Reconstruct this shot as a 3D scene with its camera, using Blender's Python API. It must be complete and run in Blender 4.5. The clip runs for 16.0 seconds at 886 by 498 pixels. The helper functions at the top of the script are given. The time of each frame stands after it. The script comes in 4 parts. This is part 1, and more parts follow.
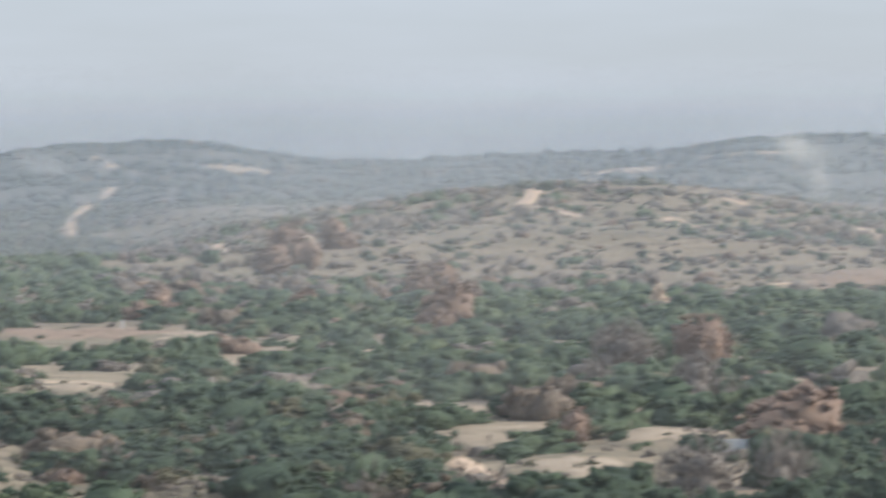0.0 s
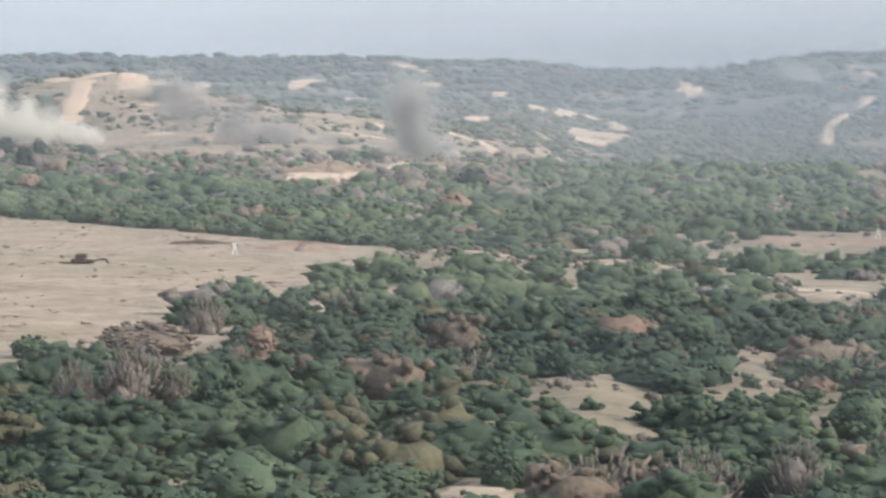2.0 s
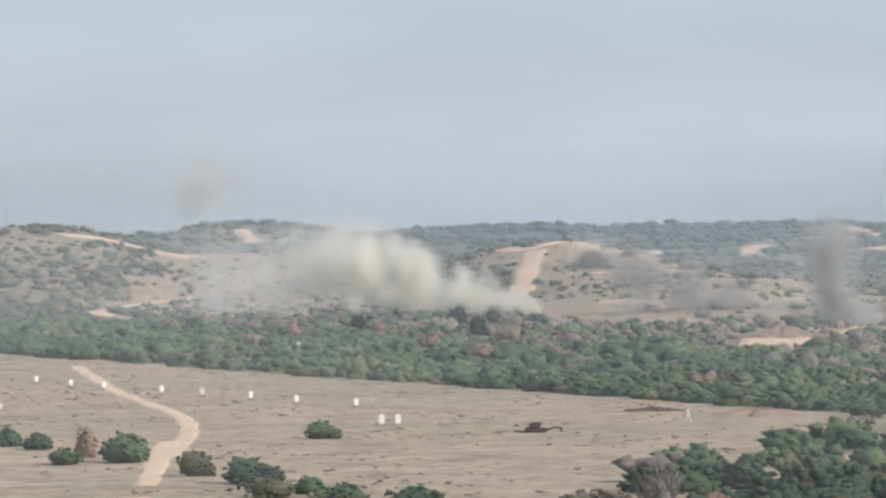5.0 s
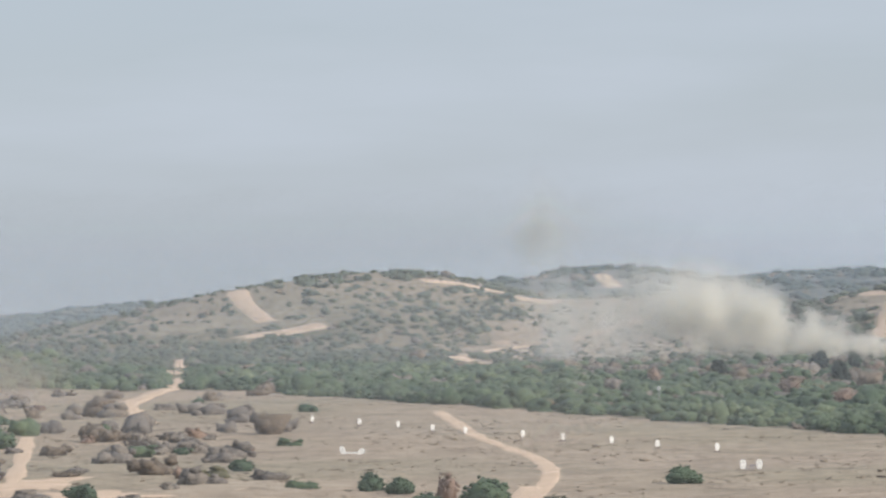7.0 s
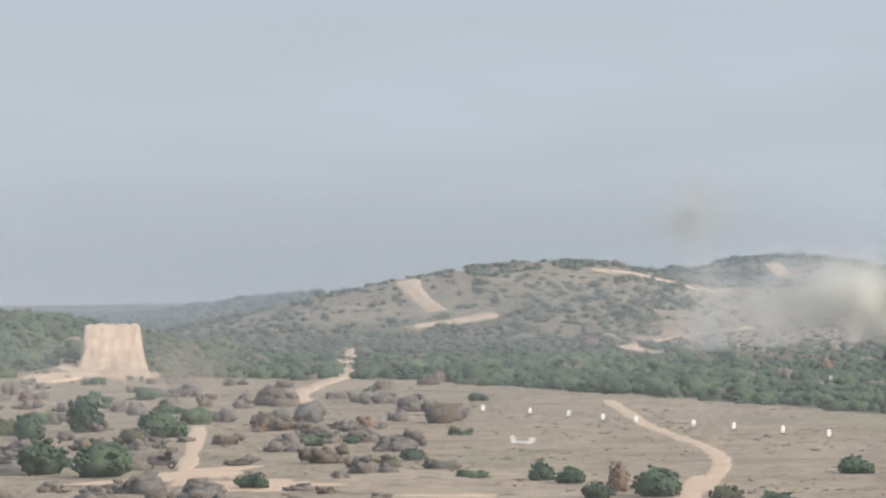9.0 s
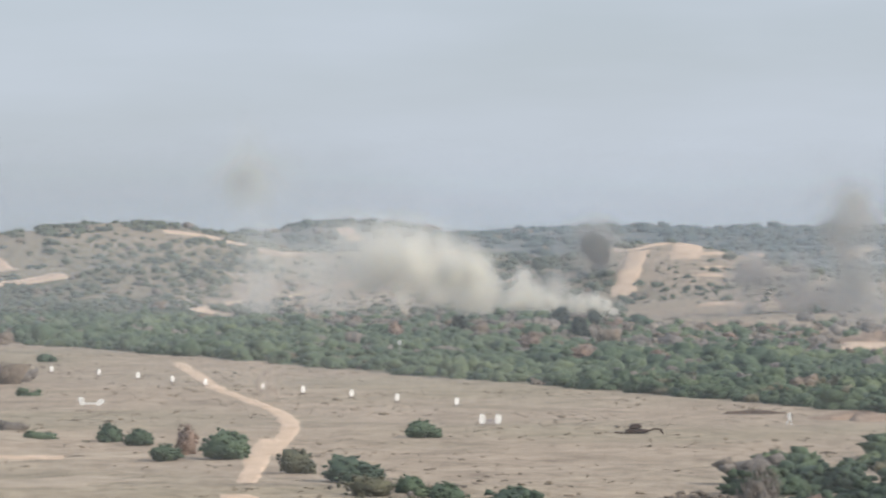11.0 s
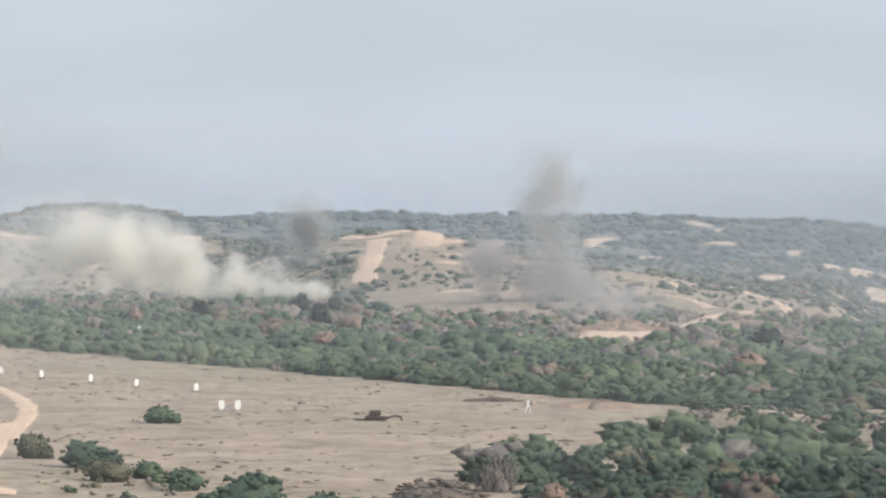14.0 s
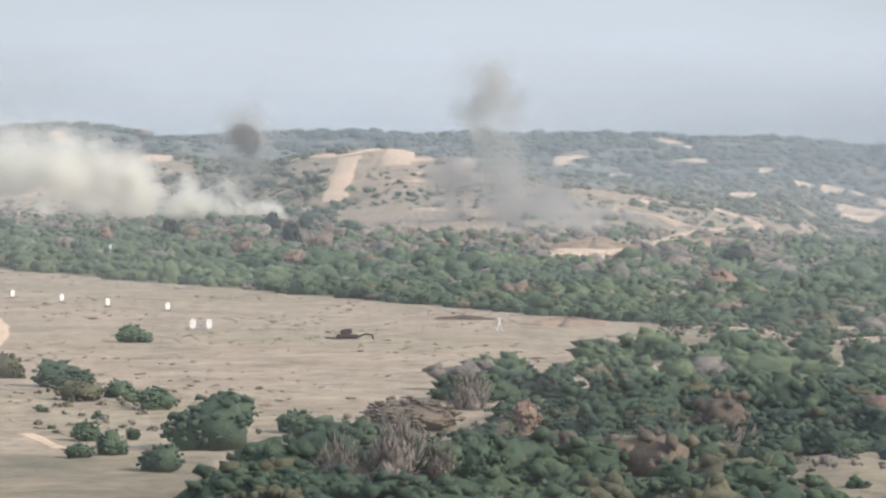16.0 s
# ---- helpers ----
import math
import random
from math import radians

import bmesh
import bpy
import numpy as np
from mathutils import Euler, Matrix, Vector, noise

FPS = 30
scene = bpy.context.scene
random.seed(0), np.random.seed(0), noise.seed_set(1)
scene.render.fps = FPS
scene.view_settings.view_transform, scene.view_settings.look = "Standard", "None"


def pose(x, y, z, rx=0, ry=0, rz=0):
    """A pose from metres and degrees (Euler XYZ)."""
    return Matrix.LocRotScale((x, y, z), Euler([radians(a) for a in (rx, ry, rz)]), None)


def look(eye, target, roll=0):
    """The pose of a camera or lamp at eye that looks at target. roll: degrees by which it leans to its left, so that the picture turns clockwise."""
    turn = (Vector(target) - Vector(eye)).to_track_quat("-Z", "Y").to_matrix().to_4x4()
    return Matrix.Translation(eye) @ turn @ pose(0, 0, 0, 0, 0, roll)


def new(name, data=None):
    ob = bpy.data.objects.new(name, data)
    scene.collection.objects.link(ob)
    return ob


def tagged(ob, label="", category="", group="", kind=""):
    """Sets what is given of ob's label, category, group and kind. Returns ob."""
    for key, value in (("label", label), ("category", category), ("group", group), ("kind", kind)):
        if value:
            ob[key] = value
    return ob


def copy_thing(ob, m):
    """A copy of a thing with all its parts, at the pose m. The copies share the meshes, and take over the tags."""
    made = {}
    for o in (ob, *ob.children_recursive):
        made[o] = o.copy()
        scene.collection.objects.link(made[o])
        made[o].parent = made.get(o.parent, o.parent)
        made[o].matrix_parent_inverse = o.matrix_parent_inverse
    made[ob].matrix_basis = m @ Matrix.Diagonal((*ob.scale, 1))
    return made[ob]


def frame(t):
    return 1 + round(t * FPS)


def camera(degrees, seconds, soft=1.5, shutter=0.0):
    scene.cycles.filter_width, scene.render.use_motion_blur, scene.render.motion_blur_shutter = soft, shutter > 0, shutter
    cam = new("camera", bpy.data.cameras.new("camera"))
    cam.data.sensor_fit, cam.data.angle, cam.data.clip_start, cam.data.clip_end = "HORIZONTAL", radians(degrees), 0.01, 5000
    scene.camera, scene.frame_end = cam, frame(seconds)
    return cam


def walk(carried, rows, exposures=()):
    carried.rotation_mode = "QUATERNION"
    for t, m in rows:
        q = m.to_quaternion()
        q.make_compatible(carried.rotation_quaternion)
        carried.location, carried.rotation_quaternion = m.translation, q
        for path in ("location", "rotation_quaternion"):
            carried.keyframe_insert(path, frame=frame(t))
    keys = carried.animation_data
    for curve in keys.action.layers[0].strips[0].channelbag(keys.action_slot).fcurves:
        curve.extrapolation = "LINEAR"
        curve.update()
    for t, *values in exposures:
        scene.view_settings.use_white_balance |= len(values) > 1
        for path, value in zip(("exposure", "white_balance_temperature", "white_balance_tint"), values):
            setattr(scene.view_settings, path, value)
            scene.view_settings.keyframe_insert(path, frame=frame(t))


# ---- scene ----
cam = camera(14.0, 16.0, soft=2.3, shutter=0.3)
TILT, LEAN = -0.233, -0.5
# seconds, yaw to the left, pitch, roll: the camera stands and pans
ROWS = [
    (0.0, -17.074, -1.157, -0.698),
    (0.3, -13.932, -1.641, -0.747),
    (0.5, -12.083, -1.942, -0.774),
    (0.6, -11.228, -2.079, -0.746),
    (0.9, -9.014, -2.501, -0.381),
    (1.0, -8.382, -2.608, -0.218),
    (1.5, -6.470, -2.874, -0.090),
    (2.0, -5.096, -2.530, -0.085),
    (2.5, -3.607, -1.516, -0.257),
    (3.0, -2.089, -0.592, -0.392),
    (3.2, -1.319, -0.215, -0.461),
    (5.3, 2.944, 0.373, -1.084),
    (5.5, 3.677, 0.567, -1.104),
    (6.0, 4.984, 0.884, -0.973),
    (6.5, 6.541, 0.998, -1.149),
    (7.0, 7.751, 1.010, -1.209),
    (7.5, 9.045, 1.016, -1.331),
    (8.0, 10.300, 1.072, -1.226),
    (8.2, 10.685, 1.096, -1.266),
    (10.3, 7.150, 0.354, -0.735),
    (10.5, 6.026, 0.327, -0.690),
    (11.0, 3.673, 0.207, -0.447),
    (11.5, 2.140, 0.086, -0.308),
    (12.0, 0.866, 0.021, -0.176),
    (12.5, -0.000, 0.000, -0.000),
    (13.0, -0.411, 0.013, 0.043),
    (13.5, -0.462, 0.002, 0.053),
    (14.0, -0.434, -0.019, 0.120),
    (14.5, -0.402, -0.066, 0.124),
    (15.0, -0.452, -0.464, 0.071),
    (15.5, -0.588, -0.879, 0.027),
    (16.0, -0.895, -1.318, -0.062),
]
walk(cam, [(t, pose(0, 0, 20.0, TILT, LEAN, 0) @ pose(0, 0, 0, 90 + pitch, 0, yaw) @ pose(0, 0, 0, 0, 0, roll)) for t, yaw, pitch, roll in ROWS],
     exposures=[(0.0, 0.12), (0.3, 0.24), (0.6, 0.34), (1.0, 0.34), (2.0, 0.28), (3.2, 0.14), (5.3, -0.02), (8.2, -0.1), (10.3, -0.04), (12.5, 0.02), (14.5, 0.16), (16.0, 0.22)])

# ---- light: a hazy winter sky and a soft sun from the east ----
SUN_BEARING, SUN_HEIGHT = 112.0, 33.0
world = bpy.data.worlds.new("sky")
scene.world = world
world.use_nodes = True
wn, wl = world.node_tree.nodes, world.node_tree.links
sky = wn.new("ShaderNodeTexSky")
sky.sky_type, sky.sun_disc = "NISHITA", False
sky.sun_elevation, sky.sun_rotation = radians(SUN_HEIGHT), radians(SUN_BEARING)
sky.air_density, sky.dust_density, sky.ozone_density, sky.altitude = 1.0, 2.2, 2.0, 200
cloud_at = wn.new("ShaderNodeTexCoord")
cloud_map = wn.new("ShaderNodeMapping")
cloud_map.inputs["Scale"].default_value = (3.0, 3.0, 16.0)
cloud_noise = wn.new("ShaderNodeTexNoise")
cloud_noise.inputs["Scale"].default_value, cloud_noise.inputs["Detail"].default_value = 1.6, 5.0
cloud_ramp = wn.new("ShaderNodeValToRGB")
cloud_ramp.color_ramp.elements[0].position, cloud_ramp.color_ramp.elements[0].color = 0.42, (0, 0, 0, 1)
cloud_ramp.color_ramp.elements[1].position, cloud_ramp.color_ramp.elements[1].color = 0.75, (0.26, 0.26, 0.26, 1)
overcast = wn.new("ShaderNodeMix")
overcast.data_type = "RGBA"
overcast.inputs["B"].default_value = (5.55, 6.15, 7.02, 1)
cover = wn.new("ShaderNodeMath")
cover.operation = "ADD"
cover.inputs[1].default_value = 0.70
background = wn["Background"]
background.inputs["Strength"].default_value = 0.107
wl.new(cloud_at.outputs["Generated"], cloud_map.inputs["Vector"])
wl.new(cloud_map.outputs["Vector"], cloud_noise.inputs["Vector"])
wl.new(cloud_noise.outputs["Fac"], cloud_ramp.inputs["Fac"])
wl.new(cloud_ramp.outputs["Color"], cover.inputs[0])
wl.new(cover.outputs[0], overcast.inputs["Factor"])
wl.new(sky.outputs["Color"], overcast.inputs["A"])
wl.new(overcast.outputs["Result"], background.inputs["Color"])

sun = new("sun", bpy.data.lights.new("sun", "SUN"))
sun.data.energy, sun.data.angle, sun.data.color = 3.6, radians(12), (1.0, 0.9, 0.79)
sb, sh = radians(SUN_BEARING), radians(SUN_HEIGHT)
sun.matrix_world = look((0, 0, 300), (-math.sin(sb) * math.cos(sh) * 100, -math.cos(sb) * math.cos(sh) * 100, 300 - 100 * math.sin(sh)))
scene.cycles.transparent_max_bounces = 256

# ---- materials ----


def material(name, rough=0.9):
    m = bpy.data.materials.new(name)
    m.use_nodes = True
    n, l = m.node_tree.nodes, m.node_tree.links
    b = n["Principled BSDF"]
    b.inputs["Roughness"].default_value = rough
    b.inputs["Specular IOR Level"].default_value = 0.15
    return m, n, l, b


def add_noise(n, l, scale, detail=4.0, vector=None, rough=0.55):
    t = n.new("ShaderNodeTexNoise")
    t.inputs["Scale"].default_value, t.inputs["Detail"].default_value, t.inputs["Roughness"].default_value = scale, detail, rough
    if vector:
        l.new(vector, t.inputs["Vector"])
    return t.outputs["Fac"]


def add_ramp(n, l, fac, *stops):
    r = n.new("ShaderNodeValToRGB")
    e = r.color_ramp.elements
    while len(e) < len(stops):
        e.new(0.5)
    for k, (at, c) in zip(e, stops):
        k.position, k.color = at, (*c, 1) if len(c) == 3 else c
    l.new(fac, r.inputs["Fac"])
    return r.outputs["Color"]


def add_mix(n, l, fac, a, b, kind="MIX"):
    m = n.new("ShaderNodeMix")
    m.data_type, m.blend_type = "RGBA", kind
    for socket, v in (("Factor", fac), ("A", a), ("B", b)):
        if isinstance(v, (int, float)):
            m.inputs[socket].default_value = v
        elif isinstance(v, tuple):
            m.inputs[socket].default_value = (*v, 1)
        else:
            l.new(v, m.inputs[socket])
    return m.outputs["Result"]


def add_bump(n, l, b, height, strength, distance):
    u = n.new("ShaderNodeBump")
    u.inputs["Strength"].default_value, u.inputs["Distance"].default_value = strength, distance
    l.new(height, u.inputs["Height"])
    l.new(u.outputs["Normal"], b.inputs["Normal"])


def coords(n, l, squash=(1, 1, 1)):
    c = n.new("ShaderNodeTexCoord")
    m = n.new("ShaderNodeMapping")
    m.inputs["Scale"].default_value = squash
    l.new(c.outputs["Object"], m.inputs["Vector"])
    return m.outputs["Vector"]


def ground_material():
    """Dry winter grass, with bare earth, grey stubble and a little green in it."""
    m, n, l, b = material("dry_grass")
    v = coords(n, l)
    wide = add_noise(n, l, 0.011, 5, v)
    mid = add_noise(n, l, 0.07, 6, v, 0.65)
    fine = add_noise(n, l, 0.55, 7, v, 0.75)
    grass = add_ramp(n, l, mid, (0.28, (0.236, 0.200, 0.152)), (0.47, (0.378, 0.316, 0.246)), (0.62, (0.440, 0.368, 0.288)), (0.8, (0.306, 0.268, 0.198)))
    earth = add_ramp(n, l, wide, (0.40, (0.326, 0.296, 0.216)), (0.52, (0.406, 0.334, 0.264)), (0.68, (0.470, 0.374, 0.292)))
    streak = add_noise(n, l, 0.16, 6, v, 0.7)
    lines = add_ramp(n, l, streak, (0.36, (0.60, 0.58, 0.57)), (0.48, (1.0, 1.0, 1.0)), (0.66, (1.22, 1.19, 1.15)))
    both = add_mix(n, l, 0.6, add_mix(n, l, 0.45, grass, earth), lines, "MULTIPLY")
    tufts = add_ramp(n, l, fine, (0.36, (0.50, 0.46, 0.42)), (0.50, (1.0, 1.0, 1.0)), (0.72, (1.18, 1.16, 1.12)))
    open_land = add_mix(n, l, 0.8, both, tufts, "MULTIPLY")
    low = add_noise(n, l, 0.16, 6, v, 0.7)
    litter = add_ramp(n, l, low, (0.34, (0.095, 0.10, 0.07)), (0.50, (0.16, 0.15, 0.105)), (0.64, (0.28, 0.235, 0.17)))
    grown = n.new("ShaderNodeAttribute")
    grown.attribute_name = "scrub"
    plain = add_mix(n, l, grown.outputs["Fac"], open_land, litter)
    # distant ground blends to a blue-grey with the haze mixed into its colour
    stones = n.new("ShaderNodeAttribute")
    stones.attribute_name = "haze_tint"
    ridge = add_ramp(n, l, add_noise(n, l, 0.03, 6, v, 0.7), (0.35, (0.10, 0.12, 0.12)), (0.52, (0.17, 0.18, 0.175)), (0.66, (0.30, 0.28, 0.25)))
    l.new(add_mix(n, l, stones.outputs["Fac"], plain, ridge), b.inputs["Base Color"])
    add_bump(n, l, b, fine, 0.6, 0.35)
    return m


def track_material(name, pale, deep):
    m, n, l, b = material(name)
    v = coords(n, l)
    mid = add_noise(n, l, 0.25, 5, v, 0.6)
    fine = add_noise(n, l, 1.8, 5, v, 0.7)
    base = add_ramp(n, l, mid, (0.3, deep), (0.55, pale), (0.75, tuple(min(1, 1.12 * c) for c in pale)))
    l.new(add_mix(n, l, 0.5, base, add_ramp(n, l, fine, (0.35, (0.72, 0.68, 0.64)), (0.55, (1, 1, 1))), "MULTIPLY"), b.inputs["Base Color"])
    add_bump(n, l, b, fine, 0.5, 0.1)
    return m


def leaf_material(name, dark, plain, pale):
    """Foliage: the bush's own tone, and a turn of colour from clump to clump."""
    m, n, l, b = material(name, 0.7)
    tone = n.new("ShaderNodeAttribute")
    tone.attribute_name = "tone"
    isle = n.new("ShaderNodeNewGeometry")
    c = add_ramp(n, l, tone.outputs["Fac"], (0.0, dark), (0.5, plain), (1.0, pale))
    leaf = add_ramp(n, l, isle.outputs["Random Per Island"], (0.0, (0.84, 0.86, 0.88)), (0.6, (1.0, 1.0, 1.0)), (1.0, (1.16, 1.13, 1.05)))
    v = coords(n, l)
    speck = add_noise(n, l, 1.5, 6, v, 0.75)
    sprigs = add_ramp(n, l, speck, (0.34, (0.58, 0.60, 0.62)), (0.5, (1.0, 1.0, 1.0)), (0.68, (1.32, 1.28, 1.18)))
    l.new(add_mix(n, l, 0.9, add_mix(n, l, 0.85, c, leaf, "MULTIPLY"), sprigs, "MULTIPLY"), b.inputs["Base Color"])
    add_bump(n, l, b, speck, 0.9, 0.4)
    return m


def plain_material(name, colour, rough=0.6, wear=0.35, size=3.0):
    m, n, l, b = material(name, rough)
    v = coords(n, l)
    t = add_noise(n, l, size, 5, v, 0.65)
    l.new(add_mix(n, l, 0.8, colour, add_ramp(n, l, t, (0.3, (1 - wear, 1 - wear, 1 - wear)), (0.6, (1, 1, 1))), "MULTIPLY"), b.inputs["Base Color"])
    add_bump(n, l, b, t, 0.2, 0.02)
    return m


def smoke_material(name, colour, thick):
    """Thin smoke: each wisp fades from its middle to its rim."""
    m = bpy.data.materials.new(name)
    m.use_nodes = True
    n, l = m.node_tree.nodes, m.node_tree.links
    n.remove(n["Principled BSDF"])
    uv = n.new("ShaderNodeUVMap")
    length = n.new("ShaderNodeVectorMath")
    length.operation = "LENGTH"
    l.new(uv.outputs["UV"], length.inputs[0])
    fade = n.new("ShaderNodeMapRange")
    fade.interpolation_type = "SMOOTHSTEP"
    fade.inputs["From Min"].default_value, fade.inputs["From Max"].default_value = 1.0, 0.0
    fade.inputs["To Min"].default_value, fade.inputs["To Max"].default_value = 0.0, thick
    l.new(length.outputs["Value"], fade.inputs["Value"])
    soft, through_it, clear = n.new("ShaderNodeBsdfDiffuse"), n.new("ShaderNodeBsdfTranslucent"), n.new("ShaderNodeBsdfTransparent")
    soft.inputs["Color"].default_value = through_it.inputs["Color"].default_value = (*colour, 1)
    half, mix = n.new("ShaderNodeMixShader"), n.new("ShaderNodeMixShader")
    half.inputs[0].default_value = 0.5
    l.new(soft.outputs[0], half.inputs[1]), l.new(through_it.outputs[0], half.inputs[2])
    l.new(fade.outputs["Result"], mix.inputs[0])
    l.new(clear.outputs[0], mix.inputs[1]), l.new(half.outputs[0], mix.inputs[2])
    l.new(mix.outputs[0], n["Material Output"].inputs["Surface"])
    return m


GROUND = ground_material()
TRACK = track_material("bare_dirt", (0.70, 0.545, 0.415), (0.56, 0.42, 0.31))
SAND = track_material("pale_sand", (0.46, 0.385, 0.30), (0.34, 0.285, 0.225))
# scrub of valley, hills and far ridge: distance haze put into the leaf colours
VALLEY_LEAVES = leaf_material("hazed_valley_oak_leaves", (0.062, 0.098, 0.070), (0.108, 0.154, 0.098), (0.168, 0.212, 0.128))
HILL_LEAVES = leaf_material("hazed_hill_leaves", (0.072, 0.094, 0.076), (0.114, 0.140, 0.108), (0.168, 0.194, 0.145))
RIDGE_LEAVES = leaf_material("hazed_ridge_leaves", (0.058, 0.088, 0.088), (0.092, 0.126, 0.122), (0.140, 0.172, 0.160))
LEAVES = {
    "g": leaf_material("evergreen_leaves", (0.058, 0.090, 0.066), (0.096, 0.138, 0.088), (0.150, 0.192, 0.112)),
    "d": leaf_material("dark_oak_leaves", (0.026, 0.038, 0.034), (0.040, 0.055, 0.045), (0.065, 0.080, 0.060)),
    "t": leaf_material("dry_grass_tufts", (0.22, 0.18, 0.135), (0.31, 0.255, 0.195), (0.40, 0.335, 0.26)),
    "o": leaf_material("olive_leaves", (0.10, 0.105, 0.070), (0.145, 0.142, 0.095), (0.19, 0.18, 0.125)),
    "r": leaf_material("rust_leaves", (0.21, 0.15, 0.118), (0.29, 0.21, 0.168), (0.36, 0.275, 0.225)),
    "w": leaf_material("bare_twigs", (0.175, 0.158, 0.142), (0.24, 0.213, 0.192), (0.31, 0.278, 0.248)),
    "b": leaf_material("brown_brush", (0.160, 0.130, 0.105), (0.22, 0.18, 0.145), (0.28, 0.23, 0.185)),
}
BARK = plain_material("bark", (0.11, 0.085, 0.065), 0.9, 0.5, 6.0)
WHITE_PAINT = plain_material("white_paint", (0.86, 0.86, 0.84), 0.5, 0.18, 4.0)
GREY_STEEL = plain_material("grey_steel", (0.34, 0.32, 0.36), 0.5, 0.3, 6.0)
RUSTED = plain_material("rusted_steel", (0.085, 0.06, 0.05), 0.75, 0.5, 5.0)
DARK_EARTH = plain_material("dark_earth", (0.13, 0.095, 0.075), 0.95, 0.4, 1.0)
BROWN_EARTH = track_material("brown_earth", (0.36, 0.275, 0.215), (0.26, 0.195, 0.15))
CONCRETE = plain_material("pale_concrete", (0.62, 0.66, 0.70), 0.7, 0.25, 2.0)

# ---- the lie of the land: metres, eye over (0, 0) ----
EYE = 20.0


def polar(deg, r):
    """East and north of a place at a bearing (degrees, clockwise from north) and a distance."""
    return r * math.sin(math.radians(deg)), r * math.cos(math.radians(deg))


# hills: bearing, distance, half width across, half depth, height
HILLS = [
    (-8.9, 1450, 84, 150, 26.4),
    (-12.6, 1500, 60, 150, 9.0),
    (-5.3, 1950, 126, 130, 21.2),
    (-0.2, 1230, 59, 105, 18.0),
    (-3.2, 1400, 65, 110, 15.6),
    (2.6, 1050, 50, 95, 9.2),
    (19.4, 1050, 88, 250, 15.3),
    (-18.0, 1000, 60, 140, 14.2),
]
# the far ridge, knoll by knoll: bearing, height
RIDGE = [(-24, 20.0), (-20, 2.0), (-16, -2.0), (-12, 13.8), (-8, 16.4), (-4.5, 23.5), (-1, 33.2), (2, 30.4), (5, 31.3), (8.2, 24.2), (12.4, 39.9), (15.8, 24.1), (19.2, 31.3), (23, 42.9), (27, 36.0)]
RIDGE_FAR = 2600.0
# grassy humps in the near scrub, bare of bushes: east, north, half width, half depth, height
HUMPS = [
    (28.3, 216.2, 4.9, 25.2, 1.3), (41.1, 236.9, 3.4, 31.2, 0.9), (43.0, 208.5, 2.6, 15.0, 0.9), (51.7, 218.4, 2.7, 11.4, 0.8),
    (2.3, 177.8, 2.0, 7.8, 0.5), (43.6, 183.7, 1.9, 12.6, 0.7), (45.3, 313.6, 2.3, 12.0, 0.5),
    (35.1, 385.9, 7.7, 26.4, 1.0), (47.2, 188.9, 3.8, 18.0, 1.0), (41.0, 270.3, 1.0, 12.6, 0.4), (88.4, 440.7, 18.6, 40.0, 2.2),
]
# pale sandy cuts: the same numbers
CUTS = [
    (17.0, 169.6, 2.6, 9.0, 0.3), (52.8, 374.6, 6.0, 19.8, 0.7), (61.5, 339.8, 2.4, 26.0, 0.4), (65.0, 322.6, 4.5, 11.4, 0.4),
    (38.7, 398.8, 5.6, 15.0, 0.3), (77.9, 223.8, 4.8, 13.2, 0.6), (93.1, 247.3, 5.8, 13.2, 0.5),
]


def smooth(a, b, v):
    t = np.clip((v - a) / (b - a), 0, 1)
    return t * t * (3 - 2 * t)


def bump(x, y, deg, r, across, deep, height):
    cx, cy = polar(deg, r)
    s, c = math.sin(math.radians(deg)), math.cos(math.radians(deg))
    u, v = (x - cx) * c - (y - cy) * s, (x - cx) * s + (y - cy) * c
    return height * np.exp(-(u / across) ** 2 - (v / deep) ** 2)


def beyond(x, y):
    """Metres past the field's far edge, which runs from the north-west to the east."""
    ax, ay, bx, by = -139.0, 737.0, 44.0, 400.0
    n = math.hypot(bx - ax, by - ay)
    return ((by - ay) * -(x - ax) + (bx - ax) * (y - ay)) / n


def waves(x, y):
    w = np.sin(x / 23.0 + 1.3 * np.sin(y / 31.0)) * np.sin(y / 27.0 + 0.9 * np.sin(x / 37.0) + 1.0)
    v = np.sin(x / 71.0 + 0.7 + 1.1 * np.sin(y / 93.0)) * np.sin(y / 83.0 + 1.2 * np.sin(x / 101.0))
    f = np.sin(x / 7.3 + 2.1 * np.sin(y / 11.0)) * np.sin(y / 8.9 + 1.7 * np.sin(x / 13.0))
    return w, v, f


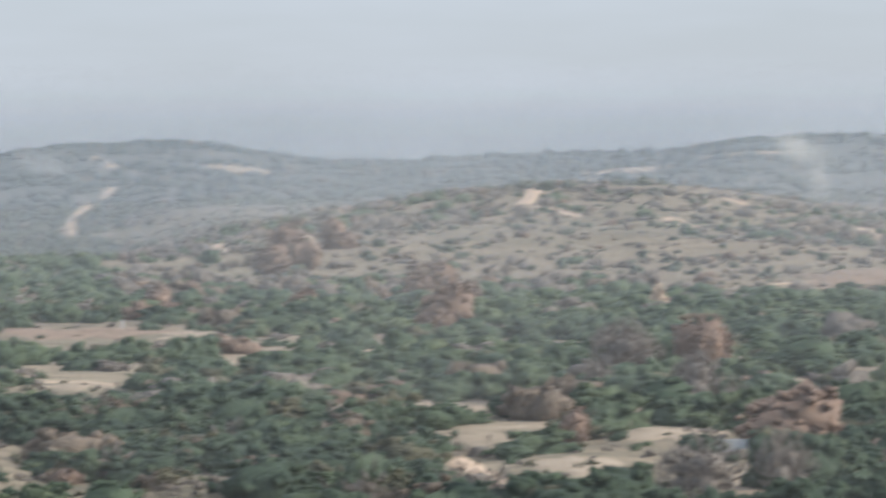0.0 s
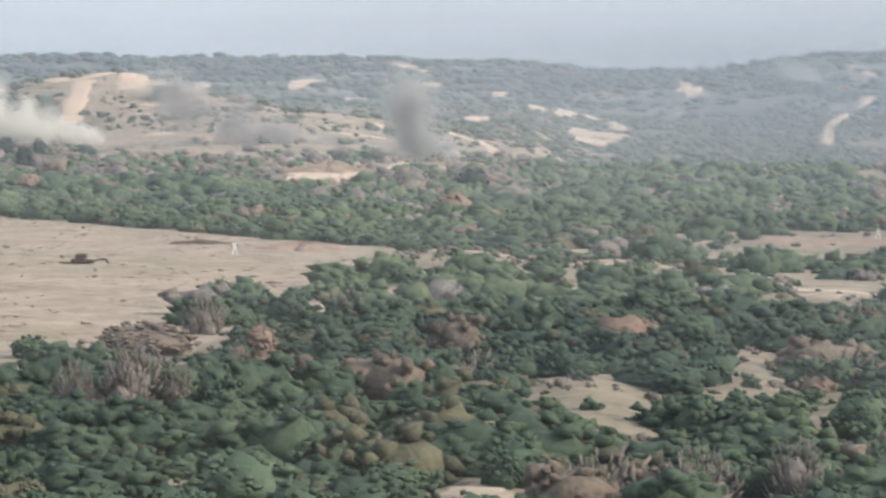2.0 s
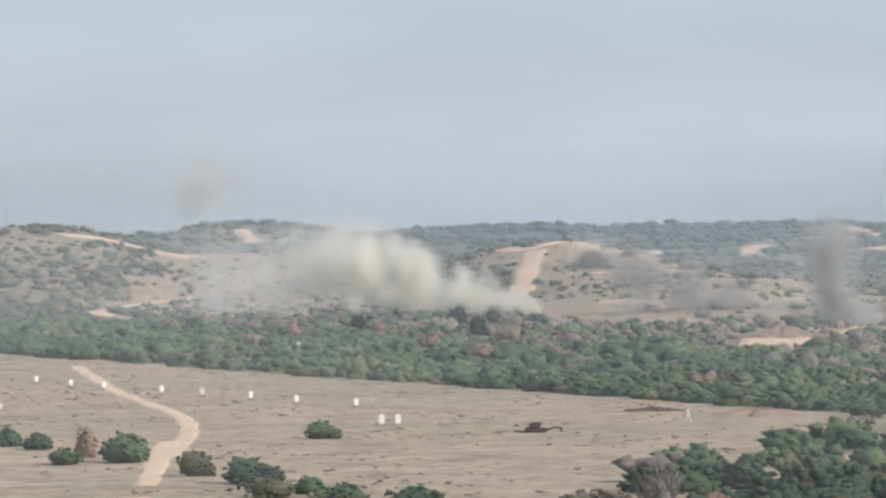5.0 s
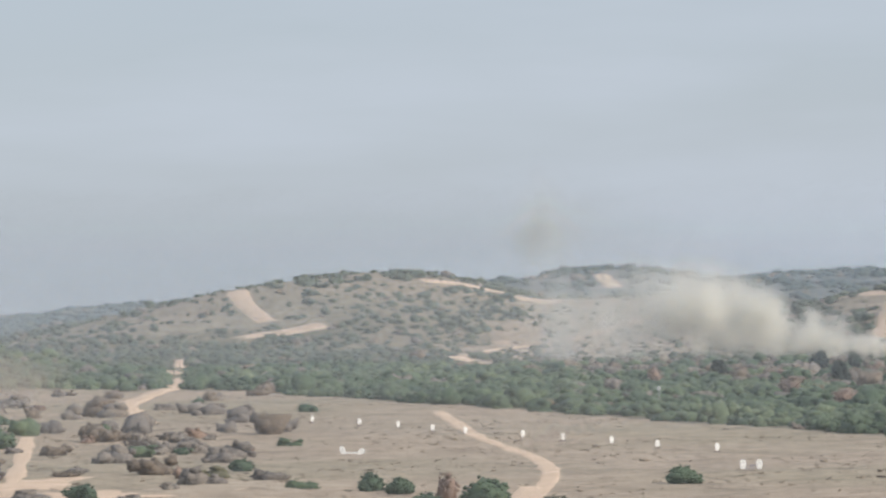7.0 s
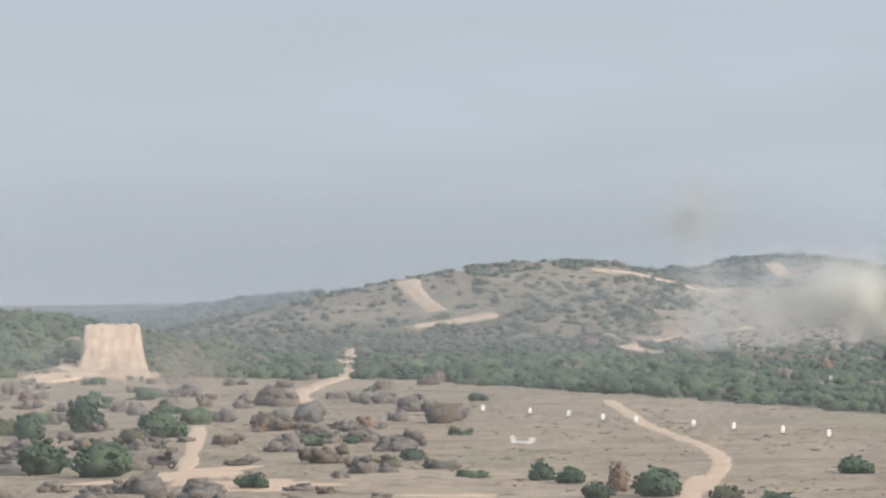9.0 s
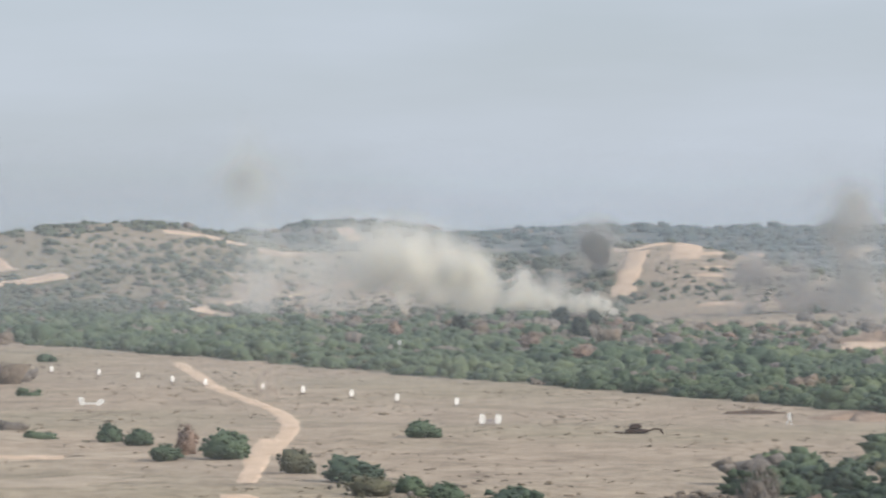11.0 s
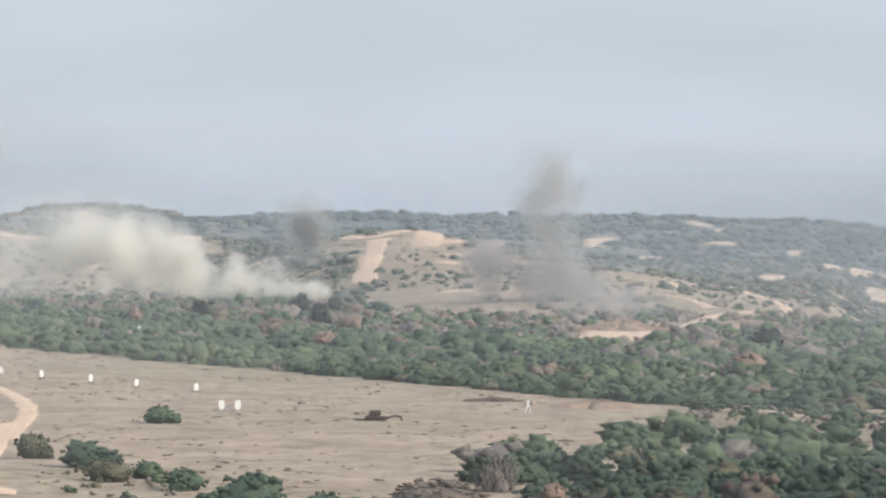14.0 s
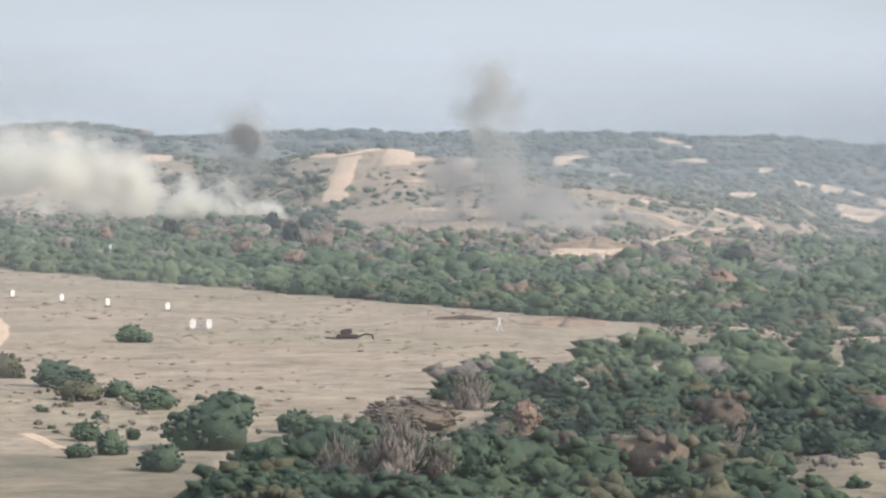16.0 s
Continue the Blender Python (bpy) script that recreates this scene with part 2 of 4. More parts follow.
def land(x, y):
    """Height of the ground."""
    x, y = np.asarray(x, float), np.asarray(y, float)
    r = np.hypot(x, y)
    s = beyond(x, y)
    w, v, f = waves(x, y)
    rough = smooth(0, 60, s) + smooth(20, 120, x - 0.14 * y)
    z = 0.25 * w + 0.06 * f + np.clip(rough, 0, 1) * (0.5 * w + 0.5 * v + 0.12 * f) + smooth(700, 1500, r) * (1.0 * w + 1.3 * v + 0.12 * f)
    z = z - 3.2 * smooth(0, 45, s) * (1 - smooth(120, 330, s))
    z = z + 0.0052 * np.clip(r - 1250, 0, 1350) * smooth(1250, 1600, r)
    for h in HILLS:
        z = z + bump(x, y, *h)
    deg = np.degrees(np.arctan2(x, y))
    crest = np.zeros_like(r)
    weight = np.zeros_like(r) + 1e-9
    for b, h in RIDGE:
        k = np.exp(-((deg - b) / 1.9) ** 2)
        crest, weight = crest + k * h, weight + k
    front = np.exp(-((r - RIDGE_FAR) / np.where(r < RIDGE_FAR, 620.0, 900.0)) ** 2)
    z = z + (crest / weight - 7.0) * front
    z = z - 0.02 * np.clip(r - 3200, 0, 2000)
    for hx, hy, across, deep, high in HUMPS + CUTS:
        z = z + bump(x, y, math.degrees(math.atan2(hx, hy)), math.hypot(hx, hy), across, deep, high)
    knoll = 18.4 * (1 - smooth(4, 125, r))
    vale = 12.0 * smooth(6.2, 7.6, deg) * (1 - smooth(11.5, 14.0, deg)) * smooth(770, 950, r) * (1 - smooth(1250, 2050, r))
    return np.maximum(z, knoll) - vale


def mesh_of(name, verts, faces, mat, smooth_shade=False):
    me = bpy.data.meshes.new(name)
    verts, faces = np.asarray(verts, np.float32), np.asarray(faces, np.int32)
    k = faces.shape[1]
    me.vertices.add(len(verts)), me.loops.add(faces.size), me.polygons.add(len(faces))
    me.vertices.foreach_set("co", verts.ravel())
    me.loops.foreach_set("vertex_index", faces.ravel())
    me.polygons.foreach_set("loop_start", np.arange(0, faces.size, k, dtype=np.int32))
    me.polygons.foreach_set("use_smooth", np.full(len(faces), smooth_shade))
    me.materials.append(mat)
    me.update(calc_edges=True)
    return me


def set_tone(me, values):
    a = me.attributes.new("tone", "FLOAT", "POINT")
    a.data.foreach_set("value", np.asarray(values, np.float32))


def part(name, data, parent, label=""):
    ob = new(name, data)
    ob.parent = parent
    return tagged(ob, label) if label else ob


def from_bm(name, bm, mat, smooth_shade=False):
    me = bpy.data.meshes.new(name)
    bm.to_mesh(me)
    bm.free()
    me.materials.append(mat)
    for p in me.polygons:
        p.use_smooth = smooth_shade
    return me


# ---- the ground, one sheet out past the far ridge ----
bearings = np.radians(np.concatenate([np.arange(-180, -24, 3.0), np.arange(-24, 30, 0.12), np.arange(30, 180, 3.0)]))
radii = np.concatenate([[0.0], np.geomspace(3, 130, 26)[:-1], np.geomspace(130, 3400, 270), np.geomspace(3500, 4900, 6)])
gx, gy = np.outer(radii, np.sin(bearings)), np.outer(radii, np.cos(bearings))
gz = land(gx, gy)
nb, nr = len(bearings), len(radii)
i, j = np.meshgrid(np.arange(nr - 1), np.arange(nb), indexing="ij")
j2 = (j + 1) % nb
quads = np.stack([i * nb + j, i * nb + j2, (i + 1) * nb + j2, (i + 1) * nb + j], -1).reshape(-1, 4)[:, ::-1]
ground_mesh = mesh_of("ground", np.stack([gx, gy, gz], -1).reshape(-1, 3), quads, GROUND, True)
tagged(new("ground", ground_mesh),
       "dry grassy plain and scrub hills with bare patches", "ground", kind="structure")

# ---- tracks and bare earth, laid on the ground ----
CLEARINGS = []
TRACK_POINTS = []


def curve_through(pts, step):
    p = [Vector((*q, 0)) for q in pts]
    p = [2 * p[0] - p[1], *p, 2 * p[-1] - p[-2]]
    out = []
    for a, b, c, d in zip(p, p[1:], p[2:], p[3:]):
        n = max(2, int((c - b).length / step))
        for k in range(n):
            t = k / n
            out.append(0.5 * (2 * b + (c - a) * t + (2 * a - 5 * b + 4 * c - d) * t * t + (3 * b - a - 3 * c + d) * t ** 3))
    return np.array([(v.x, v.y) for v in out + [p[-2]]])


def dirt_track(width, *pts, mat=None, name="dirt_track", label="bare sandy dirt track worn into dry grass"):
    far = math.hypot(*pts[0])
    line = curve_through(pts, 2.0 if far < 700 else 4.0)
    along = np.gradient(line, axis=0)
    along /= np.linalg.norm(along, axis=1)[:, None] + 1e-9
    side = np.stack([along[:, 1], -along[:, 0]], 1)
    rng = np.random.default_rng(int(abs(pts[0][0]) * 10))
    offsets = np.array([-1.0, -0.72, -0.38, 0.0, 0.38, 0.72, 1.0])
    wob = np.convolve(rng.normal(0, 1, (len(line) + 8)), np.ones(5) / 5, "same")[4:-4]
    half = width / 2 * (1 + 0.28 * wob)
    edge = 0.10 * rng.normal(0, 1, (len(line), 7))
    xy = line[:, None, :] + side[:, None, :] * (half[:, None] * (offsets + edge))[..., None]
    lift = np.array([-0.10, 0.05, 0.03, 0.07, 0.03, 0.05, -0.10]) * (1 if far < 700 else 5)
    z = land(xy[..., 0], xy[..., 1]) + lift
    n = len(line)
    i, j = np.meshgrid(np.arange(n - 1), np.arange(6), indexing="ij")
    f = np.stack([i * 7 + j, i * 7 + j + 1, (i + 1) * 7 + j + 1, (i + 1) * 7 + j], -1).reshape(-1, 4)
    TRACK_POINTS.extend((x, y, width / 2 + 0.6) for x, y in line)
    return tagged(new(name, mesh_of(name, np.concatenate([xy, z[..., None]], -1).reshape(-1, 3), f, mat or TRACK, True)), label, "track", kind="structure")


def clearing(x, y, across, deep):
    CLEARINGS.append((x, y, across, deep))


def bare_patch(x, y, across, deep, mat=None, label="patch of pale bare earth", raise_it=0.0, name="bare_earth"):
    """Bare earth with a ragged rim; raise_it heaps it up."""
    rng = np.random.default_rng(int(abs(x * 7 + y)))
    b = math.atan2(x, y)
    rings, n = 9, 56
    a = np.linspace(0, 2 * np.pi, n, endpoint=False)
    rag = 0.92 + sum(rng.normal(0, 0.30 / k ** 0.7) * np.sin(k * a + rng.uniform(0, 6)) for k in range(2, 12))
    rag = np.clip(rag, 0.3, 1.6)
    k = np.linspace(0, 1, rings)
    u, v = np.outer(k, across * rag * np.sin(a)), np.outer(k, deep * rag * np.cos(a))
    px, py = x + u * math.cos(b) + v * math.sin(b), y - u * math.sin(b) + v * math.cos(b)
    lift = (0.08 if math.hypot(x, y) < 700 else 0.45) * np.where(k < 0.9, 1.0, -1.0) + raise_it * (1 - k ** 2) ** 1.5
    pz = land(px, py) + lift[:, None] + raise_it * 0.18 * rng.normal(0, 1, (rings, n)) * (k[:, None] < 0.9)
    i, j = np.meshgrid(np.arange(rings - 1), np.arange(n), indexing="ij")
    f = np.stack([i * n + j, i * n + (j + 1) % n, (i + 1) * n + (j + 1) % n, (i + 1) * n + j], -1).reshape(-1, 4)[:, ::-1]
    return tagged(new(name, mesh_of(name, np.stack([px, py, pz], -1).reshape(-1, 3), f, mat or TRACK, True)), label, "earth", kind="structure")


dirt_track(2.6, (-83.7, 606.3), (-69.2, 528.5), (-57.8, 472.5), (-51.8, 448.0), (-47.1, 428.4), (-42.6, 398.7), (-40.0, 366.8), (-38.5, 341.8), (-41.8, 369.6), (-35.5, 297.9))
dirt_track(5, (-237.9, 1129.7), (-197.5, 929.3), (-166.9, 787.3), (-157.4, 711.3), (-147.0, 648.0), (-123.5, 557.8))
dirt_track(13, (-253.6, 1284.2), (-240.9, 1294.9), (-221.8, 1305.9))
dirt_track(9, (-272.6, 1395.7), (-261.7, 1357.6), (-245.6, 1317.9))
dirt_track(10, (-200.2, 1405.8), (-176.4, 1411.8), (-142.9, 1367.9))
dirt_track(6, (-149.0, 1099.7), (-148.8, 1219.8), (-126.3, 1265.6), (-94.6, 1326.2))
dirt_track(9, (-151.0, 1128.1), (-115.2, 925.9))
dirt_track(7, (-36.3, 1261.2), (-17.7, 1204.1), (-2.3, 1212.6))
dirt_track(8, (-12.3, 1193.7), (-14.3, 1145.1), (-16.0, 1093.8))
dirt_track(12, (-86.1, 1345.0), (-101.3, 1853.1))
dirt_track(14, (183.2, 2408.2), (189.6, 2217.3))
dirt_track(2.5, (-91.9, 350.5), (-100.3, 385.1), (-118.6, 461.5), (-130.3, 508.7))
dirt_track(7, (-104.1, 354.3), (-97.7, 363.6), (-94.8, 391.4))
dirt_track(3, (-98.9, 384.8), (-88.0, 363.2), (-79.5, 351.9))
dirt_track(3.0, (-34.8, 284.4), (-30.5, 270.2))
dirt_track(1.5, (-25.1, 252.6), (-21.5, 240.4))
dirt_track(2.2, (73.3, 297.2), (76.5, 291.5), (78.8, 284.0))
dirt_track(2.4, (76.0, 272.6), (75.7, 259.9), (76.5, 252.5))
dirt_track(2.6, (74.2, 242.9), (71.7, 226.3), (70.4, 216.3), (70.3, 209.3))
dirt_track(2.2, (62.7, 356.9), (61.4, 332.8), (65.0, 333.2), (69.1, 324.7))
dirt_track(2, (48.0, 376.6), (52.6, 388.3), (58.4, 379.1))
dirt_track(10, (-177.4, 1917.7), (-165.6, 1876.0))
dirt_track(3, (-57.9, 1180.1), (-47.1, 1185.8))
dirt_track(10, (8.3, 1136.8), (20.6, 1129.7))
dirt_track(10, (3.0, 1173.6), (46.4, 2029.1))
dirt_track(14, (96.5, 1949.3), (104.0, 2068.5), (114.9, 2089.7))
dirt_track(6.5, (383.2, 1829.3), (368.7, 1774.1), (342.1, 1696.9), (322.2, 1624.4), (288.0, 1456.8))
dirt_track(5, (325.7, 966.6), (299.7, 896.2), (282.7, 853.4))
dirt_track(4, (282.6, 846.1), (282.3, 831.4), (282.0, 817.7), (281.5, 806.3))
dirt_track(5, (303.5, 804.7), (302.3, 793.4), (299.4, 779.5))
dirt_track(4, (358.5, 906.7), (350.9, 874.2))
dirt_track(4, (353.6, 810.2), (350.0, 792.1), (345.7, 773.2))
dirt_track(3, (209.9, 858.7), (209.9, 881.4), (192.7, 802.2), (188.5, 770.3))
dirt_track(3, (225.0, 863.2), (208.9, 779.5))
dirt_track(2.5, (238.5, 583.1), (251.7, 591.7), (278.4, 622.6))
dirt_track(4, (7.0, 1182.0), (15.4, 1190.9))
dirt_track(3, (8.3, 1158.0), (17.8, 1160.9), (27.5, 1157.7))
dirt_track(6, (7.6, 999.0), (13.8, 992.9), (20.0, 977.8))
dirt_track(6, (-89.7, 1344.0), (-82.8, 1365.5))
dirt_track(5, (-58.9, 1183.5), (-53.4, 1201.8), (-48.0, 1208.0))
dirt_track(9, (97.5, 2070.7), (114.2, 2084.9))
dirt_track(7, (185.1, 2413.9), (190.8, 2353.3), (192.8, 2226.7))
dirt_track(7, (452.7, 2210.1), (440.0, 2090.2))
dirt_track(6, (212.4, 1781.4), (222.3, 1725.7), (222.9, 1592.5))
dirt_track(8, (361.7, 2321.0), (320.9, 1987.3))
dirt_track(4, (56.8, 772.9), (77.2, 914.7), (89.8, 940.7))
dirt_track(4, (94.5, 1060.8), (98.5, 1000.2), (97.0, 924.9))
dirt_track(4.5, (59.6, 979.2), (71.4, 972.4), (78.5, 947.8))

# clearings in the scrub: place, half width, half depth
for x, y, across, deep, high in HUMPS + CUTS:
    clearing(x * 0.98, y * 0.98, across * 1.1 + 0.4, deep * 1.1)
for x, y, across, deep, high in CUTS:
    bare_patch(x, y, across * 0.8, deep * 0.5, SAND, "cut of pale sandy earth among bushes")
clearing(15.0, 185.1, 1.2, 7.2)
clearing(35.4, 291.7, 2.1, 7.8)
clearing(21.5, 258.2, 1.4, 8.4)
clearing(20.6, 202.4, 1.4, 7.2)
clearing(36.8, 181.5, 0.8, 7.2)
clearing(14.7, 239.7, 1.3, 8.4)
clearing(37.4, 337.1, 2.5, 12.0)
clearing(106.3, 373.2, 2.3, 18.6)
bare_patch(88.4, 440.7, 10.0, 20.0, BROWN_EARTH, "brown earthy hump among green bushes", 0.2)
bare_patch(101.0, 432.0, 5.0, 18.0, SAND, "cut of pale sandy earth among bushes")
bare_patch(263.0, 600.0, 14.0, 40.0, BROWN_EARTH, "reddish bare slope above the scrub", 0.5)
bare_patch(232.0, 556.0, 8.0, 14.0, BROWN_EARTH, "reddish bare slope above the scrub", 0.3)
bare_patch(178.0, 476.0, 2.2, 2.6, TRACK, "steep little bank of orange earth", 3.0, "earth_bank")
clearing(3.9, 206.2, 1.3, 8.9)
clearing(2.3, 175.3, 1.6, 11.9)
clearing(39.7, 708.5, 11.1, 80.0)
bare_patch(39.7, 708.5, 11.1, 80.0)
clearing(13.2, 685.4, 3.8, 48.9)
clearing(8.4, 935.5, 23.4, 72.4)
clearing(-16.7, 676.4, 3.7, 47.7)
clearing(73.5, 800.0, 13.0, 40.0)
bare_patch(73.5, 800.0, 12.0, 26.0, BROWN_EARTH, "reddish bare earth at the slope's foot", 0.8)
bare_patch(-16.7, 676.4, 4.6, 9.0, BROWN_EARTH, "brown earth mound among valley bushes", 1.2)
clearing(2.9, 261.4, 6.1, 12.1)
clearing(-7.6, 232.2, 3.3, 9.3)
clearing(-21.1, 274.4, 5.6, 23.0)
clearing(-505.0, 1786.9, 21.8, 80.0)
clearing(-194.9, 918.2, 3.7, 80.0)
clearing(-222.2, 770.1, 12.6, 44.0)
bare_patch(-222.2, 770.1, 12.6, 44.0)
bare_patch(118, 1837, 7.2, 40.1, label="pale bare patch on the scrub hillside")
clearing(118, 1837, 7.2, 40.1)
bare_patch(175, 2045, 9.6, 17.7, label="pale bare patch on the scrub hillside")
clearing(175, 2045, 9.6, 17.7)
bare_patch(74, 1021, 4.0, 6.7, label="pale bare patch on the scrub hillside")
clearing(74, 1021, 4.0, 6.7)
bare_patch(146, 1465, 6.9, 60.0, label="pale bare patch on the scrub hillside")
clearing(146, 1465, 6.9, 60.0)
bare_patch(197, 1687, 8.0, 60.0, label="pale bare patch on the scrub hillside")
clearing(197, 1687, 8.0, 60.0)
bare_patch(202, 1531, 10.9, 43.2, label="pale bare patch on the scrub hillside")
clearing(202, 1531, 10.9, 43.2)
bare_patch(173, 1220, 5.8, 60.0, label="pale bare patch on the scrub hillside")
clearing(173, 1220, 5.8, 60.0)
bare_patch(213, 1721, 8.2, 41.5, label="pale bare patch on the scrub hillside")
clearing(213, 1721, 8.2, 41.5)
bare_patch(320, 2030, 5.5, 60.0, label="pale bare patch on the scrub hillside")
clearing(320, 2030, 5.5, 60.0)
bare_patch(196, 1869, 8.8, 9.1, label="pale bare patch on the scrub hillside")
clearing(196, 1869, 8.8, 9.1)
bare_patch(204, 1536, 10.9, 40.1, label="pale bare patch on the scrub hillside")
clearing(204, 1536, 10.9, 40.1)
bare_patch(176, 1242, 6.9, 55.8, label="pale bare patch on the scrub hillside")
clearing(176, 1242, 6.9, 55.8)
bare_patch(527, 2126, 20.6, 28.7, label="pale bare patch on the scrub hillside")
clearing(527, 2126, 20.6, 28.7)
bare_patch(733, 2022, 26.9, 60.0, label="pale bare patch on the scrub hillside")
clearing(733, 2022, 26.9, 60.0)
bare_patch(841, 2113, 28.5, 19.0, label="pale bare patch on the scrub hillside")
clearing(841, 2113, 28.5, 19.0)
bare_patch(625, 1725, 18.7, 52.2, label="pale bare patch on the scrub hillside")
clearing(625, 1725, 18.7, 52.2)

# pale trampled ground where the tracks meet
bare_patch(-72.0, 372.0, 9.0, 14.0, SAND, "trampled pale ground where tracks meet")
bare_patch(-84.0, 352.0, 8.0, 10.0, TRACK, "trampled pale ground where tracks meet")
bare_patch(-58.0, 338.0, 8.5, 8.0, SAND, "trampled pale ground where tracks meet")
bare_patch(-96.0, 372.0, 6.0, 9.0, TRACK, "trampled pale ground where tracks meet")
bare_patch(-67.0, 322.0, 7.5, 11.0, SAND, "trampled pale ground where tracks meet")
bare_patch(-52.0, 300.0, 8.0, 8.0, SAND, "trampled pale ground where tracks meet")
bare_patch(-61.0, 336.0, 6.0, 4.0, TRACK, "trampled pale ground where tracks meet")
bare_patch(-197.0, 929.0, 4.8, 45.0, TRACK, "bright bare earth at the top of a track")
clearing(-197.0, 915.0, 5.5, 75.0)

# ---- bushes ----
ICO_V = np.array([(0, 0, 1)] + [(0.894 * math.cos(a), 0.894 * math.sin(a), 0.447) for a in np.radians(np.arange(0, 360, 72))]
                 + [(0.894 * math.cos(a), 0.894 * math.sin(a), -0.447) for a in np.radians(np.arange(36, 396, 72))] + [(0, 0, -1)])
ICO_F = np.array([(0, 1 + k, 1 + (k + 1) % 5) for k in range(5)] + [(1 + k, 6 + k, 1 + (k + 1) % 5) for k in range(5)]
                 + [(1 + (k + 1) % 5, 6 + k, 6 + (k + 1) % 5) for k in range(5)] + [(11, 6 + (k + 1) % 5, 6 + k) for k in range(5)])


OCT_V = np.array([(1, 0, 0), (-1, 0, 0), (0, 1, 0), (0, -1, 0), (0, 0, 1), (0, 0, -1)], float)
OCT_F = np.array([(0, 2, 4), (2, 1, 4), (1, 3, 4), (3, 0, 4), (2, 0, 5), (1, 2, 5), (3, 1, 5), (0, 3, 5)])


def lump(rng, c, r, rag=0.2):
    """A ragged inner clump of 20 faces."""
    q = np.linalg.qr(rng.normal(0, 1, (3, 3)))[0]
    return c + (ICO_V @ q) * (1 + rng.normal(0, rag, (12, 1))) * r, ICO_F


def spray(rng, c, r, out, twiggy):
    """A ragged spray of leaves, 8 faces; long and thin for twigs."""
    q = np.linalg.qr(rng.normal(0, 1, (3, 3)))[0]
    v = (OCT_V @ q) * (1 + rng.normal(0, 0.35, (6, 1))) * r
    if twiggy:
        along = v @ out
        v = v * 0.13 + np.outer(along, out) * 0.95
    return c + v, OCT_F


def crown_shape(rng, cores, sprays, size, twiggy=False):
    """A unit bush, 1 wide and 1 high: boughs that carry many small sprays of leaves."""
    vs, fs, at = [], [], 0
    n_lobes = 1 if sprays < 3 else 3 if sprays < 16 else 5
    lobes = [(*rng.uniform(-0.27, 0.27, 2), rng.uniform(0.26, 0.52), rng.uniform(0.22, 0.34)) for _ in range(n_lobes)]
    lobes[0] = (0, 0, 0.45, 0.36)

    def put(v, f):
        nonlocal at
        vs.append(v), fs.append(f + at)
        at += len(v)

    for k in range(cores):
        cx, cy, cz, r = lobes[k % n_lobes]
        put(*lump(rng, np.array((cx, cy, cz)), r * (0.5 if twiggy else 0.88)))
    for k in range(sprays):
        cx, cy, cz, r = lobes[k % n_lobes]
        d = rng.normal(0, 1, 3)
        d[2] = abs(d[2]) * 1.1 - 0.3
        d /= np.linalg.norm(d)
        c = np.array((cx, cy, cz)) + d * r * rng.uniform(0.75, 1.1)
        c[2] = max(c[2], 0.06)
        if twiggy:
            d = d * 0.7 + np.array((0, 0, 0.6))
            d /= np.linalg.norm(d)
        put(*spray(rng, c, size * rng.uniform(0.65, 1.35), d, twiggy))
    v, f = np.concatenate(vs), np.concatenate(fs)
    v[:, 2] -= v[:, 2].min() + 0.15
    v /= np.array((np.ptp(v[:, 0]), np.ptp(v[:, 1]), v[:, 2].max()))
    return v, f


brng = np.random.default_rng(11)
SORTS = "gorwb"
HERO = {k: [crown_shape(brng, 6, 420 if k == "w" else 420 if k == "b" else 160, 0.075 if k == "w" else 0.034 if k == "b" else 0.052, k == "w") for _ in range(5)] for k in SORTS + "d"}
NEAR = {k: [crown_shape(brng, 3, 50 if k == "w" else 40, 0.13 if k == "w" else 0.088, k == "w") for _ in range(8)] for k in SORTS}
MIDDLE = {k: [crown_shape(brng, 3, 9, 0.15) for _ in range(8)] for k in SORTS}
VALLEY = {k: [crown_shape(brng, 2, 3, 0.22) for _ in range(8)] for k in SORTS}
FAR = {k: [crown_shape(brng, 1, 1, 0.30) for _ in range(8)] for k in SORTS}
TUFT = [crown_shape(brng, 0, 4, 0.24, False) for _ in range(6)]
WORDS = {"d": ("dark_oak", "round dark evergreen oak at the foot of the slope"), "g": ("evergreen_bush", "dense dark green evergreen oak bush"), "o": ("olive_bush", "dull olive green bush on dry grass"),
         "r": ("rust_bush", "small oak with dry rust-brown leaves"), "w": ("bare_bush", "leafless grey-brown bush of thin twigs"),
         "b": ("brown_bush", "low brown heap of dry brushwood")}
SINGLES = []
bush_models = {}


def trunk_mesh(rng):
    bm = bmesh.new()
    for k in range(4):
        a, lean = k * 1.6 + rng.uniform(0, 1), 0.0 if k == 0 else rng.uniform(0.12, 0.25)
        foot = Vector((0.02 * math.cos(a), 0.02 * math.sin(a), -0.06))
        top = Vector((lean * math.cos(a), lean * math.sin(a), rng.uniform(0.45, 0.65)))
        m = Matrix.Translation((foot + top) / 2) @ (top - foot).to_track_quat("Z", "Y").to_matrix().to_4x4()
        bmesh.ops.create_cone(bm, segments=6, radius1=0.035 if k == 0 else 0.022, radius2=0.01, depth=(top - foot).length, matrix=m)
    return from_bm("trunk", bm, BARK)


